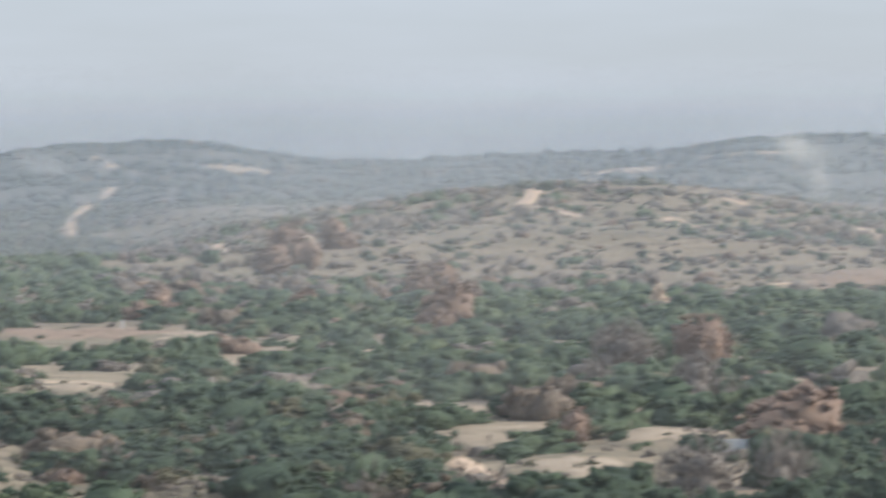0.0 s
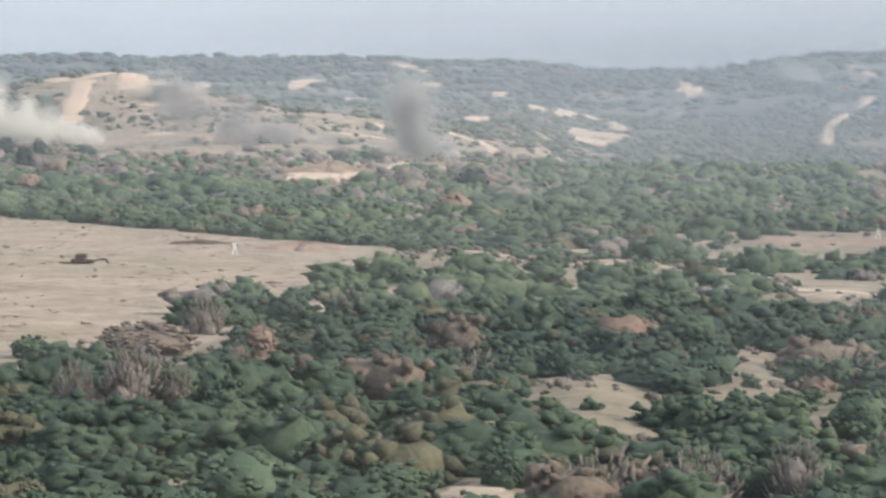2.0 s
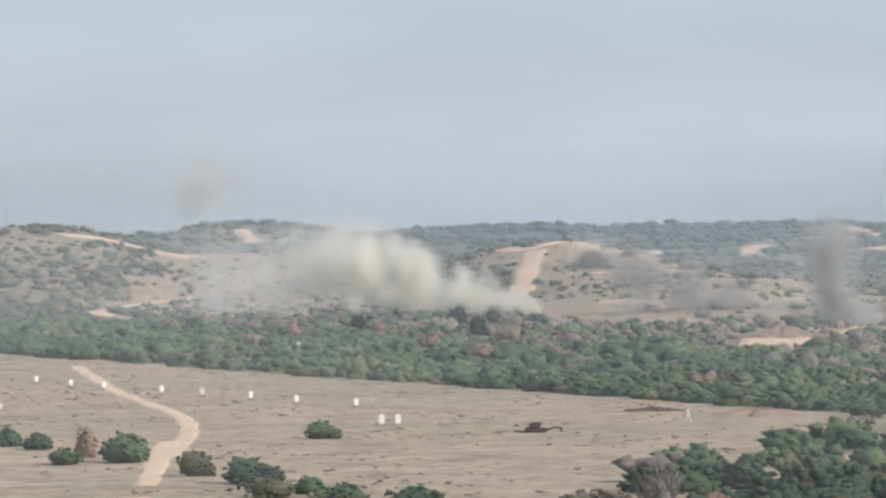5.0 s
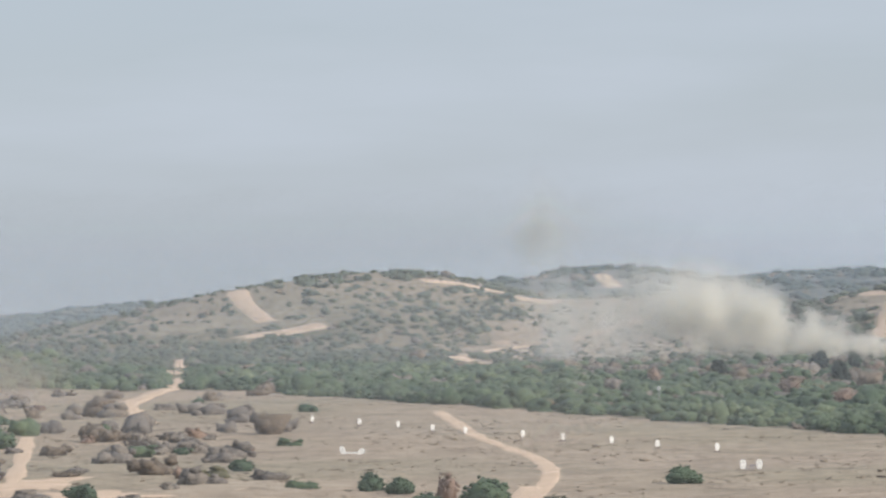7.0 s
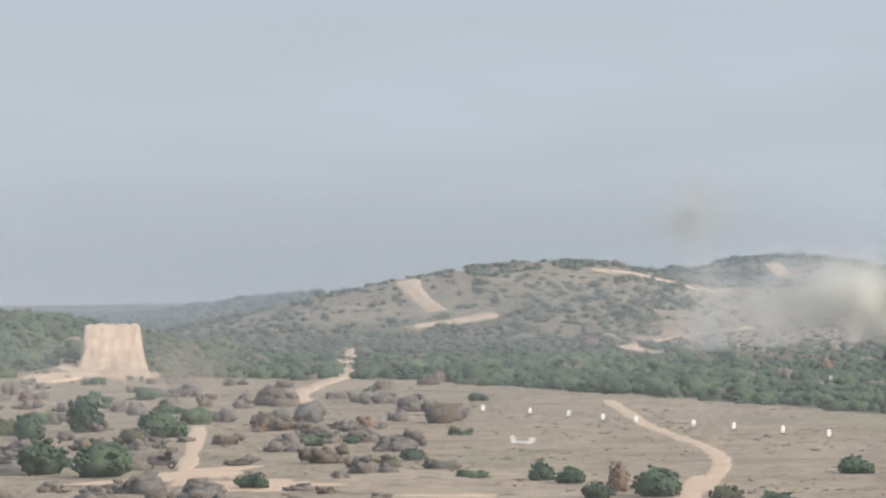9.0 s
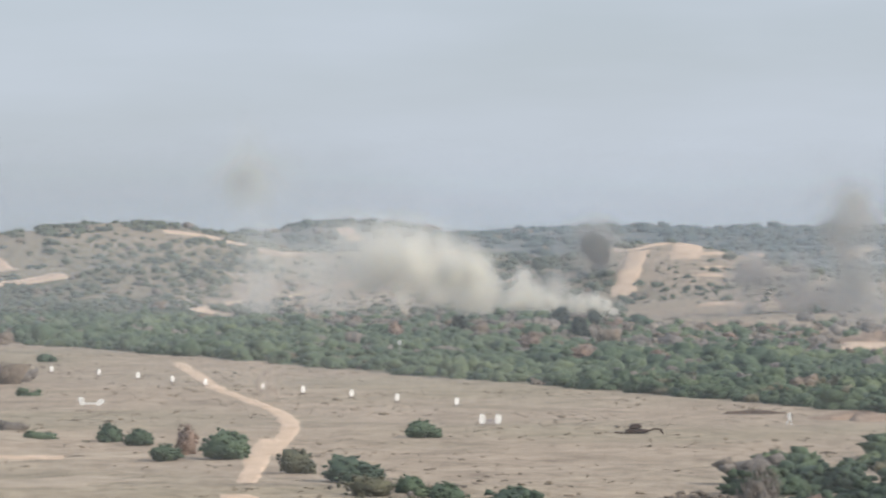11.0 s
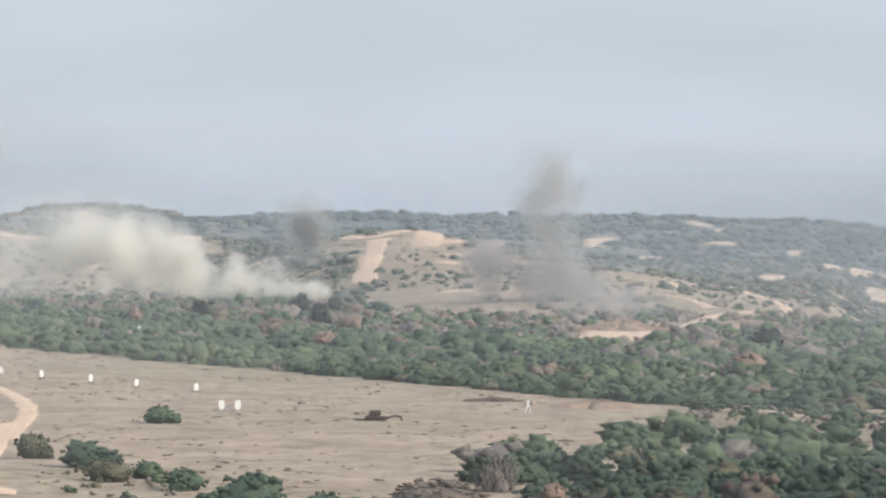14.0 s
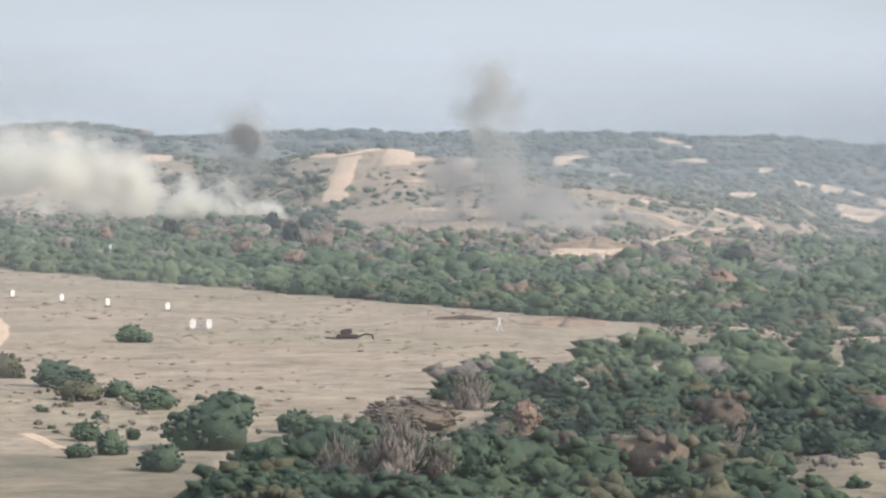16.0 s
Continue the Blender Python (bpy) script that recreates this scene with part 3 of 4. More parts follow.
def single_bush(kind, x, y, wide, high):
    k = len(SINGLES)
    if (kind, k % 5) not in bush_models:
        name = WORDS[kind][0]
        v, f = HERO[kind][k % 5]
        crown = mesh_of("crown", v, f, LEAVES[kind], True)
        set_tone(crown, np.full(len(v), brng.uniform(0.15, 0.5)))
        bush_models[kind, k % 5] = crown, trunk_mesh(brng)
    crown, trunk = bush_models[kind, k % 5]
    base = new(WORDS[kind][0])
    part("trunk", trunk, base, "grey-brown forked stems"), part("crown", crown, base)
    base.matrix_world = Matrix.LocRotScale((x, y, float(land(x, y)) - 0.05), Euler((0, 0, brng.uniform(0, 6.28))), (wide, wide, high))
    SINGLES.append((x * 0.992, y * 0.992, wide * 0.75))
    return tagged(base, WORDS[kind][1], "bush", "bushes of the plain")


single_bush('g', -26.2, 374.6, 4.0, 2.1)
single_bush('g', -57.2, 362.6, 2.6, 2.1)
single_bush('g', -53.5, 358.4, 2.8, 1.8)
single_bush('g', -47.0, 332.1, 3.7, 1.8)
single_bush('g', -42.1, 335.0, 4.8, 3.1)
single_bush('r', -46.6, 342.6, 2.7, 3.1)
single_bush('o', -32.8, 312.1, 3.2, 2.4)
single_bush('g', -27.4, 301.4, 5.7, 2.4)
single_bush('o', -23.6, 284.1, 4.0, 1.8)
single_bush('g', -21.2, 287.8, 2.7, 1.6)
single_bush('g', -17.8, 277.2, 3.9, 1.9)
single_bush('g', -11.6, 264.6, 6.2, 2.5)
single_bush('g', -10.8, 241.2, 6.4, 3.8)
single_bush('g', -6.2, 256.2, 3.6, 1.8)
single_bush('g', -20.6, 247.4, 2.3, 1.6)
single_bush('g', -17.9, 235.8, 2.2, 1.9)
single_bush('g', -17.4, 248.7, 1.2, 0.9)
single_bush('g', -13.7, 223.6, 3.2, 1.9)
single_bush('g', -19.7, 233.2, 2.2, 1.1)
single_bush('b', 1.4, 262.1, 7.0, 2.3)
single_bush('w', 6.6, 279.8, 3.9, 3.9)
single_bush('r', 10.1, 257.5, 3.0, 2.5)
single_bush('g', 5.7, 215.2, 3.7, 3.0)
single_bush('w', 5.9, 215.2, 2.0, 2.5)
single_bush('r', 8.1, 215.3, 1.6, 1.9)
single_bush('w', -2.7, 214.9, 3.7, 3.8)
single_bush('w', 0.4, 218.8, 4.5, 3.4)
single_bush('w', 3.1, 218.8, 3.1, 3.0)
single_bush('d', -47.7, 796.5, 5.0, 5.0)
single_bush('d', -19.5, 750.0, 5.2, 5.6)
single_bush('d', -27.1, 850.4, 5.6, 6.0)
single_bush('d', -20.2, 910.2, 4.0, 4.6)
single_bush('r', 47.1, 511.1, 6.8, 4.0)
single_bush('d', 59.5, 606.0, 6.8, 5.0)
single_bush('g', 28.4, 612.7, 3.1, 2.1)
single_bush('r', -26.9, 660.8, 5.2, 4.4)
single_bush('r', -58.4, 754.3, 4.0, 4.4)
single_bush('r', -2.6, 607.4, 4.2, 2.9)
single_bush('g', 6.9, 474.4, 4.5, 2.1)
single_bush('g', 20.6, 455.3, 4.3, 1.9)
single_bush('g', 33.0, 413.8, 3.9, 2.6)
single_bush('r', -15.1, 612.9, 6.7, 3.1)
single_bush('g', -57.3, 363.1, 2.6, 2.0)
single_bush('g', -53.4, 357.0, 2.8, 1.7)
single_bush('g', -79.0, 407.3, 3.2, 1.6)
single_bush('g', -126.1, 470.9, 7.0, 4.3)
single_bush('g', -142.6, 491.1, 6.4, 5.3)
single_bush('g', -142.7, 464.5, 5.3, 3.8)
single_bush('g', -113.6, 375.8, 6.8, 4.3)
single_bush('g', -105.3, 369.0, 6.6, 4.3)
single_bush('w', -104.5, 468.1, 5.0, 3.0)
single_bush('g', -83.2, 347.0, 3.4, 1.7)
single_bush('g', -95.7, 348.5, 2.3, 1.0)
single_bush('b', -96.2, 391.7, 3.8, 0.8)
single_bush('w', 121.9, 336.3, 8.4, 5.6)
single_bush('r', 133.5, 343.1, 6.3, 5.8)
single_bush('w', 110.5, 310.9, 4.1, 3.9)
single_bush('r', 101.3, 241.3, 8.2, 4.9)
single_bush('w', 81.3, 209.1, 6.7, 4.0)
single_bush('w', 84.7, 204.5, 4.5, 4.8)
single_bush('r', 85.1, 244.3, 2.4, 2.9)
single_bush('w', 108.6, 274.1, 4.2, 3.5)
single_bush('r', 132.0, 425.7, 7.7, 7.0)
single_bush('r', 162.3, 514.9, 5.1, 4.2)
single_bush('r', 170.8, 667.3, 8.6, 6.7)
single_bush('r', 181.8, 683.3, 6.6, 6.9)
single_bush('r', 112.8, 505.9, 4.9, 3.0)
single_bush('g', 100.6, 267.3, 6.7, 3.6)
single_bush('g', 70.6, 209.2, 4.1, 1.7)
single_bush('g', 74.8, 209.4, 2.8, 1.4)
single_bush('g', 137.8, 325.3, 8.9, 4.4)
single_bush('g', 157.6, 358.2, 4.9, 3.1)
single_bush('r', 131.0, 492.4, 4.8, 4.0)
single_bush('b', 1.5, 259.5, 7.7, 2.4)
single_bush('w', 0.8, 215.3, 4.7, 4.6)
single_bush('w', 26.9, 166.2, 4.5, 3.6)
single_bush('w', 31.8, 167.8, 3.5, 3.7)
single_bush('w', 38.3, 171.4, 4.1, 2.8)
single_bush('w', 22.9, 164.2, 2.6, 1.9)
single_bush('r', 28.4, 159.6, 2.5, 1.3)
single_bush('g', 40.6, 193.2, 4.6, 3.1)
single_bush('g', 37.6, 226.2, 4.3, 2.9)
single_bush('g', 19.2, 173.3, 3.3, 2.5)
single_bush('g', 13.0, 171.4, 3.8, 1.9)
single_bush('g', 5.8, 167.2, 5.8, 2.9)
single_bush('g', 30.1, 232.7, 2.2, 1.3)
single_bush('g', 50.1, 330.4, 2.9, 2.0)
single_bush('g', 78.4, 446.8, 4.0, 2.0)
single_bush('g', 33.6, 248.8, 2.4, 2.0)
single_bush('g', 23.6, 254.0, 2.0, 1.2)
single_bush('g', 60.6, 618.2, 6.8, 3.5)
single_bush('g', 96.9, 753.4, 3.6, 2.1)
single_bush('g', 36.5, 210.9, 2.0, 1.3)
single_bush('r', 158.0, 528.0, 6.0, 5.5)
single_bush('r', 171.0, 556.0, 6.5, 6.0)
single_bush('r', 196.0, 752.0, 8.0, 6.5)
single_bush('r', 204.0, 742.0, 8.5, 7.0)
single_bush('r', 116.0, 520.0, 5.0, 4.0)
single_bush('w', 128.0, 352.0, 8.0, 5.5)
single_bush('w', 116.0, 300.0, 6.5, 4.6)
single_bush('w', 104.0, 246.0, 6.0, 4.4)

# ---- scrub: too many bushes to count, in one mesh for each sort and distance ----


def scatter(name, label, models, mat, x, y, size, squat, rng, light=0.45):
    """Join bushes at the places x, y into one mesh."""
    z = land(x, y)
    vs, fs, tones, at = [], [], [], 0
    turn = rng.uniform(0, 2 * np.pi, len(x))
    pick = rng.integers(0, len(models), len(x))
    tone = np.clip(rng.normal(light, 0.17, len(x)) + 0.18 * np.sin(x / 19.0) * np.sin(y / 23.0), 0, 1)
    for k, (v, f) in enumerate(models):
        s = np.flatnonzero(pick == k)
        if not len(s):
            continue
        c, n = np.cos(turn[s])[:, None], np.sin(turn[s])[:, None]
        px = (v[:, 0] * c - v[:, 1] * n) * size[s, None] + x[s, None]
        py = (v[:, 0] * n + v[:, 1] * c) * size[s, None] * 0.95 + y[s, None]
        pz = v[:, 2] * (size * squat)[s, None] + z[s, None] - 0.06 * size[s, None]
        vs.append(np.stack([px, py, pz], -1).reshape(-1, 3))
        fs.append((f[None] + (at + np.arange(len(s))[:, None, None] * len(v))).reshape(-1, 3))
        tones.append(np.repeat(tone[s], len(v)))
        at += len(s) * len(v)
    if vs:
        me = mesh_of(name, np.concatenate(vs), np.concatenate(fs), mat, True)
        set_tone(me, np.concatenate(tones))
        tagged(new(name, me), label, "scrub", kind="stuff")


def inside_clearing(x, y, grow=0.0):
    hit = np.zeros(len(x), bool)
    for cx, cy, a, d in CLEARINGS:
        b = math.atan2(cx, cy)
        u, v = (x - cx) * math.cos(b) - (y - cy) * math.sin(b), (x - cx) * math.sin(b) + (y - cy) * math.cos(b)
        wob = 1 + 0.5 * np.sin(u / 2.3 + cx) * np.sin(v / 4.1 + cy)
        hit |= (u / (a + grow)) ** 2 + (v / (d + grow)) ** 2 < wob
    return hit


TP = np.array(TRACK_POINTS)
SP = np.array(SINGLES)


def free(x, y):
    keep = ~inside_clearing(x, y)
    for pts in (TP, SP):
        for k0 in range(0, len(x), 4000):
            s = slice(k0, k0 + 4000)
            keep[s] &= ((x[s, None] - pts[:, 0]) ** 2 + (y[s, None] - pts[:, 1]) ** 2 > pts[:, 2] ** 2).all(1)
    return keep


# the near scrub's western rim, south to north
RIM_Y = [150.0, 208.0, 239.0, 252.0, 283.0, 330.0, 334.0, 374.0, 395.0, 408.0]
RIM_X = [-12.0, -8.5, -7.0, -3.0, 4.5, 8.0, 18.0, 29.0, 40.0, 44.0]


def cover_share(x, y):
    """How much of the ground the scrub covers, place by place."""
    r, deg, s = np.hypot(x, y), np.degrees(np.arctan2(x, y)), beyond(x, y)
    w, v, f = waves(x * 0.9 + 40, y * 0.9)
    patch = 0.5 + 0.35 * v + 0.25 * w
    d = np.zeros_like(x)
    near = (s < 0) & (x > np.interp(y, RIM_Y, RIM_X))
    clumps = smooth(-0.45, 0.12, 0.55 * f + 0.5 * w + 0.45 * v)
    d = np.where(near, clumps, d)
    west = (s < 0) & (r > 330) & (x < np.interp(y, RIM_Y, RIM_X))
    d = np.where(west, smooth(9.0, 13.0, -deg) * (0.025 + 0.055 * (patch > 0.62)), d)
    valley = ((s >= 0) | ((deg < -9) & (r > 790 - 8 * (deg + 15)))) & (r < 960)
    d = np.where(valley, np.where((s < np.where(deg < -2, 90, 55)) & (deg < 6), 1.0, 0.15 + 0.8 * clumps), d)
    d = np.where((s >= 55) & (deg > -2.5) & (deg < 6.5) & (r > 560) & (r < 960), 0.28 + 0.5 * clumps + 0.5 * (patch - 0.5), d)
    slope = (deg > 0.8) & (deg < 6.9) & (r > 735 + 18 * np.sin(x / 11.0)) & (r < 1150)
    d = np.where(slope, 0.10 + 0.75 * smooth(0.55, 0.95, patch + 0.3 * f), d)
    hills = (r >= 960) & (r < 1750) & ~slope
    d = np.where(hills, 0.22 + 0.7 * (patch - 0.45), d)
    deg = deg + 0.45 * np.sin(r / 37.0) + 0.3 * np.sin(x / 9.0 + r / 16.0) + 0.5 * (patch - 0.5)
    d = np.where(hills & (deg < -6), np.where(r < 1330, np.where(deg < -9.0, 0.9, 0.55), 0.5 + 0.6 * (patch - 0.5)), d)
    d = np.where(hills & (deg > -7.2) & (deg < -3.4) & (r > 1020) & (r < 1390), 0.04, d)
    d = np.where(hills & (deg > -3.4) & (deg <= -0.9), 0.42 + 0.8 * (patch - 0.5), d)
    d = np.where(hills & (deg >= 2.6) & (deg < 7.2), 0.34 + 1.1 * (patch - 0.5), d)
    d = np.where(hills & (deg > -0.9) & (deg < 2.6), 0.07 + 0.25 * (patch - 0.5), d)
    d = np.where((deg > 7.2) & (deg < 12.5) & (r >= 800) & (r < 1750), 0.8, d)
    d = np.where((deg > 12) & (r > 575 + 12 * np.sin(x / 9.0)) & (r < 1650) & (s > 0), 0.10 + 0.55 * (patch - 0.5), d)
    d = np.where((deg > -6.6) & (deg < -3.4) & (r > 1700), 0.95, d)
    d = np.where((r >= 1750) & ~((deg > -6.6) & (deg < -3.4)), 0.60 + 1.1 * (patch - 0.5) + 0.25 * f, d)
    return np.clip(d, 0, 1)


def brown_share(x, y):
    r, deg = np.hypot(x, y), np.degrees(np.arctan2(x, y))
    b = np.full(len(x), 0.07)
    b = np.where((deg > 12) & (r > 560) & (r < 1650), 0.62, b)
    b = np.where((deg > -6) & (deg < 6.5) & (r > 560) & (r < 960) & (beyond(x, y) > 95), 0.5, b)
    b = np.where((deg < -10.2) & (beyond(x, y) < 0) & (r < 760), 0.82, b)
    b = np.where((deg > 11) & (r < 330), 0.22, b)
    return b


def grow(lo, hi, west, east, cell, size, spread, squat, models, count_name, seed, least=0.0, light=0.45, green=None):
    """Scrub between two distances and two bearings, one try a cell."""
    rng = np.random.default_rng(seed)
    n = int(0.5 * radians(east - west) * (hi * hi - lo * lo) / (cell * cell))
    r, deg = np.sqrt(rng.uniform(lo * lo, hi * hi, n)), rng.uniform(west, east, n)
    x, y = r * np.sin(np.radians(deg)), r * np.cos(np.radians(deg))
    keep = rng.uniform(0, 1, n) < np.maximum(cover_share(x, y), least)
    x, y = x[keep], y[keep]
    keep = free(x, y)
    x, y = x[keep], y[keep]
    b = brown_share(x, y)
    u = rng.uniform(0, 1, len(x))
    sort = np.where(u < b * 0.05, "r", np.where(u < b * 0.72, "w", np.where(u < b, "b", np.where(u < b + 0.08, "o", "g"))))
    if lo < 200:  # the nearest stand alone
        alone = np.hypot(x, y) < 162
        for px, py, k in zip(x[alone], y[alone], sort[alone]):
            w = 2.6 * rng.uniform(0.7, 1.5)
            single_bush(str(k), float(px), float(py), w, w * rng.uniform(0.42, 0.62))
        x, y, sort = x[~alone], y[~alone], sort[~alone]
    sizes = size * np.exp(spread * np.clip(rng.normal(0, 1, len(x)), -1.7, 1.5))
    for k in SORTS:
        s = sort == k
        scatter(WORDS[k][0].replace("bush", "scrub") + "_" + count_name, WORDS[k][1].split(" bush")[0] + " scrub covering the ground", models[k], green if green and k in "go" else LEAVES[k],
                x[s], y[s], sizes[s], squat * np.exp(rng.normal(0, 0.15, s.sum())), rng, light)


grow(150, 300, -4, 26, 2.25, 3.6, 0.42, 0.43, NEAR, "close", 21, light=0.25)
grow(300, 520, -20, 27, 2.5, 3.6, 0.40, 0.43, MIDDLE, "plain", 22, light=0.5)
grow(520, 960, -20, 27, 3.6, 3.9, 0.32, 0.50, VALLEY, "valley", 23, light=0.5, green=VALLEY_LEAVES)
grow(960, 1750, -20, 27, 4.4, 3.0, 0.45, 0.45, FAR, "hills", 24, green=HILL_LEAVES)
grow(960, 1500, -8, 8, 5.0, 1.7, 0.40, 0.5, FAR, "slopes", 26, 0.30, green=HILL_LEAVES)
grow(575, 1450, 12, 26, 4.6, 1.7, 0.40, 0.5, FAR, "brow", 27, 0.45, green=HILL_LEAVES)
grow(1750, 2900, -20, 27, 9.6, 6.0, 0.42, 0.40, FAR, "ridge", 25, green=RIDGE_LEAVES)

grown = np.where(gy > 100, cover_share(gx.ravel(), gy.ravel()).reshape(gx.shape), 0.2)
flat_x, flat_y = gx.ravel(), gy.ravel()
# near western ground: a fixed darker tone, whatever its scrub cover
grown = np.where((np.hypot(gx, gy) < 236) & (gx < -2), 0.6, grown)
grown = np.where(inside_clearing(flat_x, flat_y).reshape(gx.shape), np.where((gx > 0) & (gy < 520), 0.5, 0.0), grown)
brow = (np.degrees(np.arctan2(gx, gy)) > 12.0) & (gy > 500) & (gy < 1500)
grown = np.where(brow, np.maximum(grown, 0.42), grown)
# share of haze put into the ground colour, by distance from the eye
haze_tint = ground_mesh.attributes.new("haze_tint", "FLOAT", "POINT")
haze_tint.data.foreach_set("value", smooth(1350, 1850, np.hypot(gx, gy)).astype(np.float32).ravel())
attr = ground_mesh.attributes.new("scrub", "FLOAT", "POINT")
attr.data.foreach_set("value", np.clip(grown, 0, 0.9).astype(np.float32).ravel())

# ---- low tufts and stubble on the open field ----


def tufts(seed, n, lo, hi, west, east, size, mat, label):
    rng = np.random.default_rng(seed)
    r, deg = np.sqrt(rng.uniform(lo * lo, hi * hi, n)), rng.uniform(west, east, n)
    x, y = r * np.sin(np.radians(deg)), r * np.cos(np.radians(deg))
    keep = (beyond(x, y) < -4) & (x < np.interp(y, RIM_Y, RIM_X)) & (np.sin(x / 9.0 + np.sin(y / 14.0)) * np.sin(y / 17.0) + rng.normal(0, 0.5, n) > 0.0)
    x, y = x[keep], y[keep]
    keep = free(x, y)
    x, y = x[keep], y[keep]
    scatter("grass_tufts", label, TUFT, mat, x, y, size * np.exp(rng.normal(0, 0.4, len(x))), np.full(len(x), 0.24), rng)


tufts(33, 12000, 230, 720, -18, 9, 0.5, LEAVES["t"], "clumps of dry pale grass in the field")
tufts(31, 260, 230, 700, -18, 9, 0.5, LEAVES["b"], "low brown tufts of dead weeds in the field")
tufts(32, 200, 230, 700, -18, 9, 0.5, LEAVES["o"], "low dull green tufts in the dry field")

# weeds and seedling bushes in the clearings
crng = np.random.default_rng(41)
weeds_x, weeds_y = [], []
for cx, cy, across, deep in CLEARINGS:
    b = math.atan2(cx, cy)
    for _ in range(min(70, int(across * deep * 0.35))):
        u, v = crng.uniform(-1, 1) * across, crng.uniform(-1, 1) * deep
        weeds_x.append(cx + u * math.cos(b) + v * math.sin(b)), weeds_y.append(cy - u * math.sin(b) + v * math.cos(b))
weeds_x, weeds_y = np.array(weeds_x), np.array(weeds_y)
split = crng.uniform(0, 1, len(weeds_x))
for lo, hi, k, models, size, words in ((0.0, 0.45, "w", TUFT, 0.8, "dry grey weeds in the clearings"), (0.45, 0.75, "o", TUFT, 0.8, "dull green weeds in the clearings"), (0.75, 1.0, "g", MIDDLE["g"], 1.3, "small seedling bushes in the clearings")):
    s = (split >= lo) & (split < hi)
    scatter("clearing_weeds", words, models, LEAVES[k], weeds_x[s], weeds_y[s], size * np.exp(crng.normal(0, 0.35, s.sum())), np.full(s.sum(), 0.5), crng)

# ---- targets on the range ----


def box(bm, x, y, z, sx, sy, sz, turn=None):
    m = Matrix.Translation((x, y, z)) @ (turn or Matrix()) @ Matrix.Diagonal((sx, sy, sz, 1))
    bmesh.ops.create_cube(bm, size=1, matrix=m)


def panel(bm, w, h, base, thick=0.04, lean=0.0, cx=0.0):
    """A plate with a rounded head, upright over base."""
    outline = [(-w * 0.24, 0.0), (w * 0.24, 0.0), (w * 0.42, h * 0.2)] + [(w / 2 * math.cos(a), h * 0.55 + h * 0.45 * math.sin(a)) for a in np.linspace(0.0, math.pi, 9)] + [(-w * 0.42, h * 0.2)]
    turn = Matrix.Translation((cx, 0, base)) @ Matrix.Rotation(lean, 4, "Y")
    front = [bm.verts.new(turn @ Vector((x, -thick / 2, z))) for x, z in outline]
    back = [bm.verts.new(turn @ Vector((x, thick / 2, z))) for x, z in outline]
    bm.faces.new(front), bm.faces.new(back[::-1])
    for k in range(len(front)):
        bm.faces.new((front[k - 1], front[k], back[k], back[k - 1])[::-1])


def make(name, label, category, x, y, turn, pieces, group=""):
    """pieces: name, bmesh, material, label."""
    base = new(name)
    for n, bm, mat, words in pieces:
        bmesh.ops.recalc_face_normals(bm, faces=bm.faces)
        part(n, from_bm(n, bm, mat), base, words)
    base.matrix_world = Matrix.Translation((x, y, float(land(x, y)))) @ Matrix.Rotation(turn, 4, "Z")
    return tagged(base, label, category, group)


def range_target():
    plate, post, foot = bmesh.new(), bmesh.new(), bmesh.new()
    panel(plate, 0.66, 0.95, 0.16)
    box(post, 0, 0.06, 0.3, 0.07, 0.07, 0.7)
    box(foot, 0, 0.1, 0.03, 0.7, 0.5, 0.08)
    return make("target_board", "white rounded target board on a short post", "target", -96.5, 555.0, 0.72,
                [("plate", plate, WHITE_PAINT, ""), ("post", post, GREY_STEEL, "grey steel post"), ("foot", foot, RUSTED, "dark base frame")], "row of target boards")


first_target = range_target()
for x, y in [(-86.6, 539.6), (-79.0, 528.4), (-72.3, 517.1), (-66.4, 508.7), (-56.3, 492.1), (-49.2, 476.8), (-41.9, 467.6), (-35.1, 456.4), (-27.0, 447.5)]:
    copy_thing(first_target, Matrix.Translation((x, y, float(land(x, y)))) @ Matrix.Rotation(math.atan2(-x, y) + 0.55 + 0.06 * math.sin(x), 4, "Z"))


def double_target(x, y):
    pieces = []
    for cx in (-0.95, 0.95):
        plate, post = bmesh.new(), bmesh.new()
        panel(plate, 0.74, 1.10, 0.12, cx=cx)
        box(post, cx, 0.07, 0.3, 0.09, 0.08, 0.8)
        pieces += [("plate", plate, WHITE_PAINT, ""), ("post", post, GREY_STEEL, "grey steel post")]
    rail, motor = bmesh.new(), bmesh.new()
    box(rail, 0, 0.05, 0.5, 1.6, 0.07, 0.10), box(rail, 0, 0.05, 0.2, 1.9, 0.07, 0.08)
    box(motor, 0, 0.0, 0.48, 0.34, 0.24, 0.22)
    bmesh.ops.bevel(motor, geom=motor.edges[:], offset=0.03, segments=2, affect="EDGES")
    return make("double_target", "pair of white target plates joined by a grey frame", "target", x, y, math.atan2(-x, y) + 0.3,
                pieces + [("rail", rail, GREY_STEEL, "grey cross rail"), ("box", motor, GREY_STEEL, "small grey box")])


def fallen_target(x, y):
    left, right, rail = bmesh.new(), bmesh.new(), bmesh.new()
    panel(left, 0.7, 1.1, 0.1, lean=-0.35, cx=-0.9)
    panel(right, 0.7, 1.1, 0.1, lean=0.95, cx=0.75)
    box(rail, 0, 0.04, 0.28, 1.9, 0.08, 0.22)
    return make("leaning_target", "white target frame with one plate tipped over", "target", x, y, math.atan2(-x, y),
                [("plate", left, WHITE_PAINT, ""), ("plate", right, WHITE_PAINT, "tipped white plate"), ("rail", rail, WHITE_PAINT, "white cross rail")])


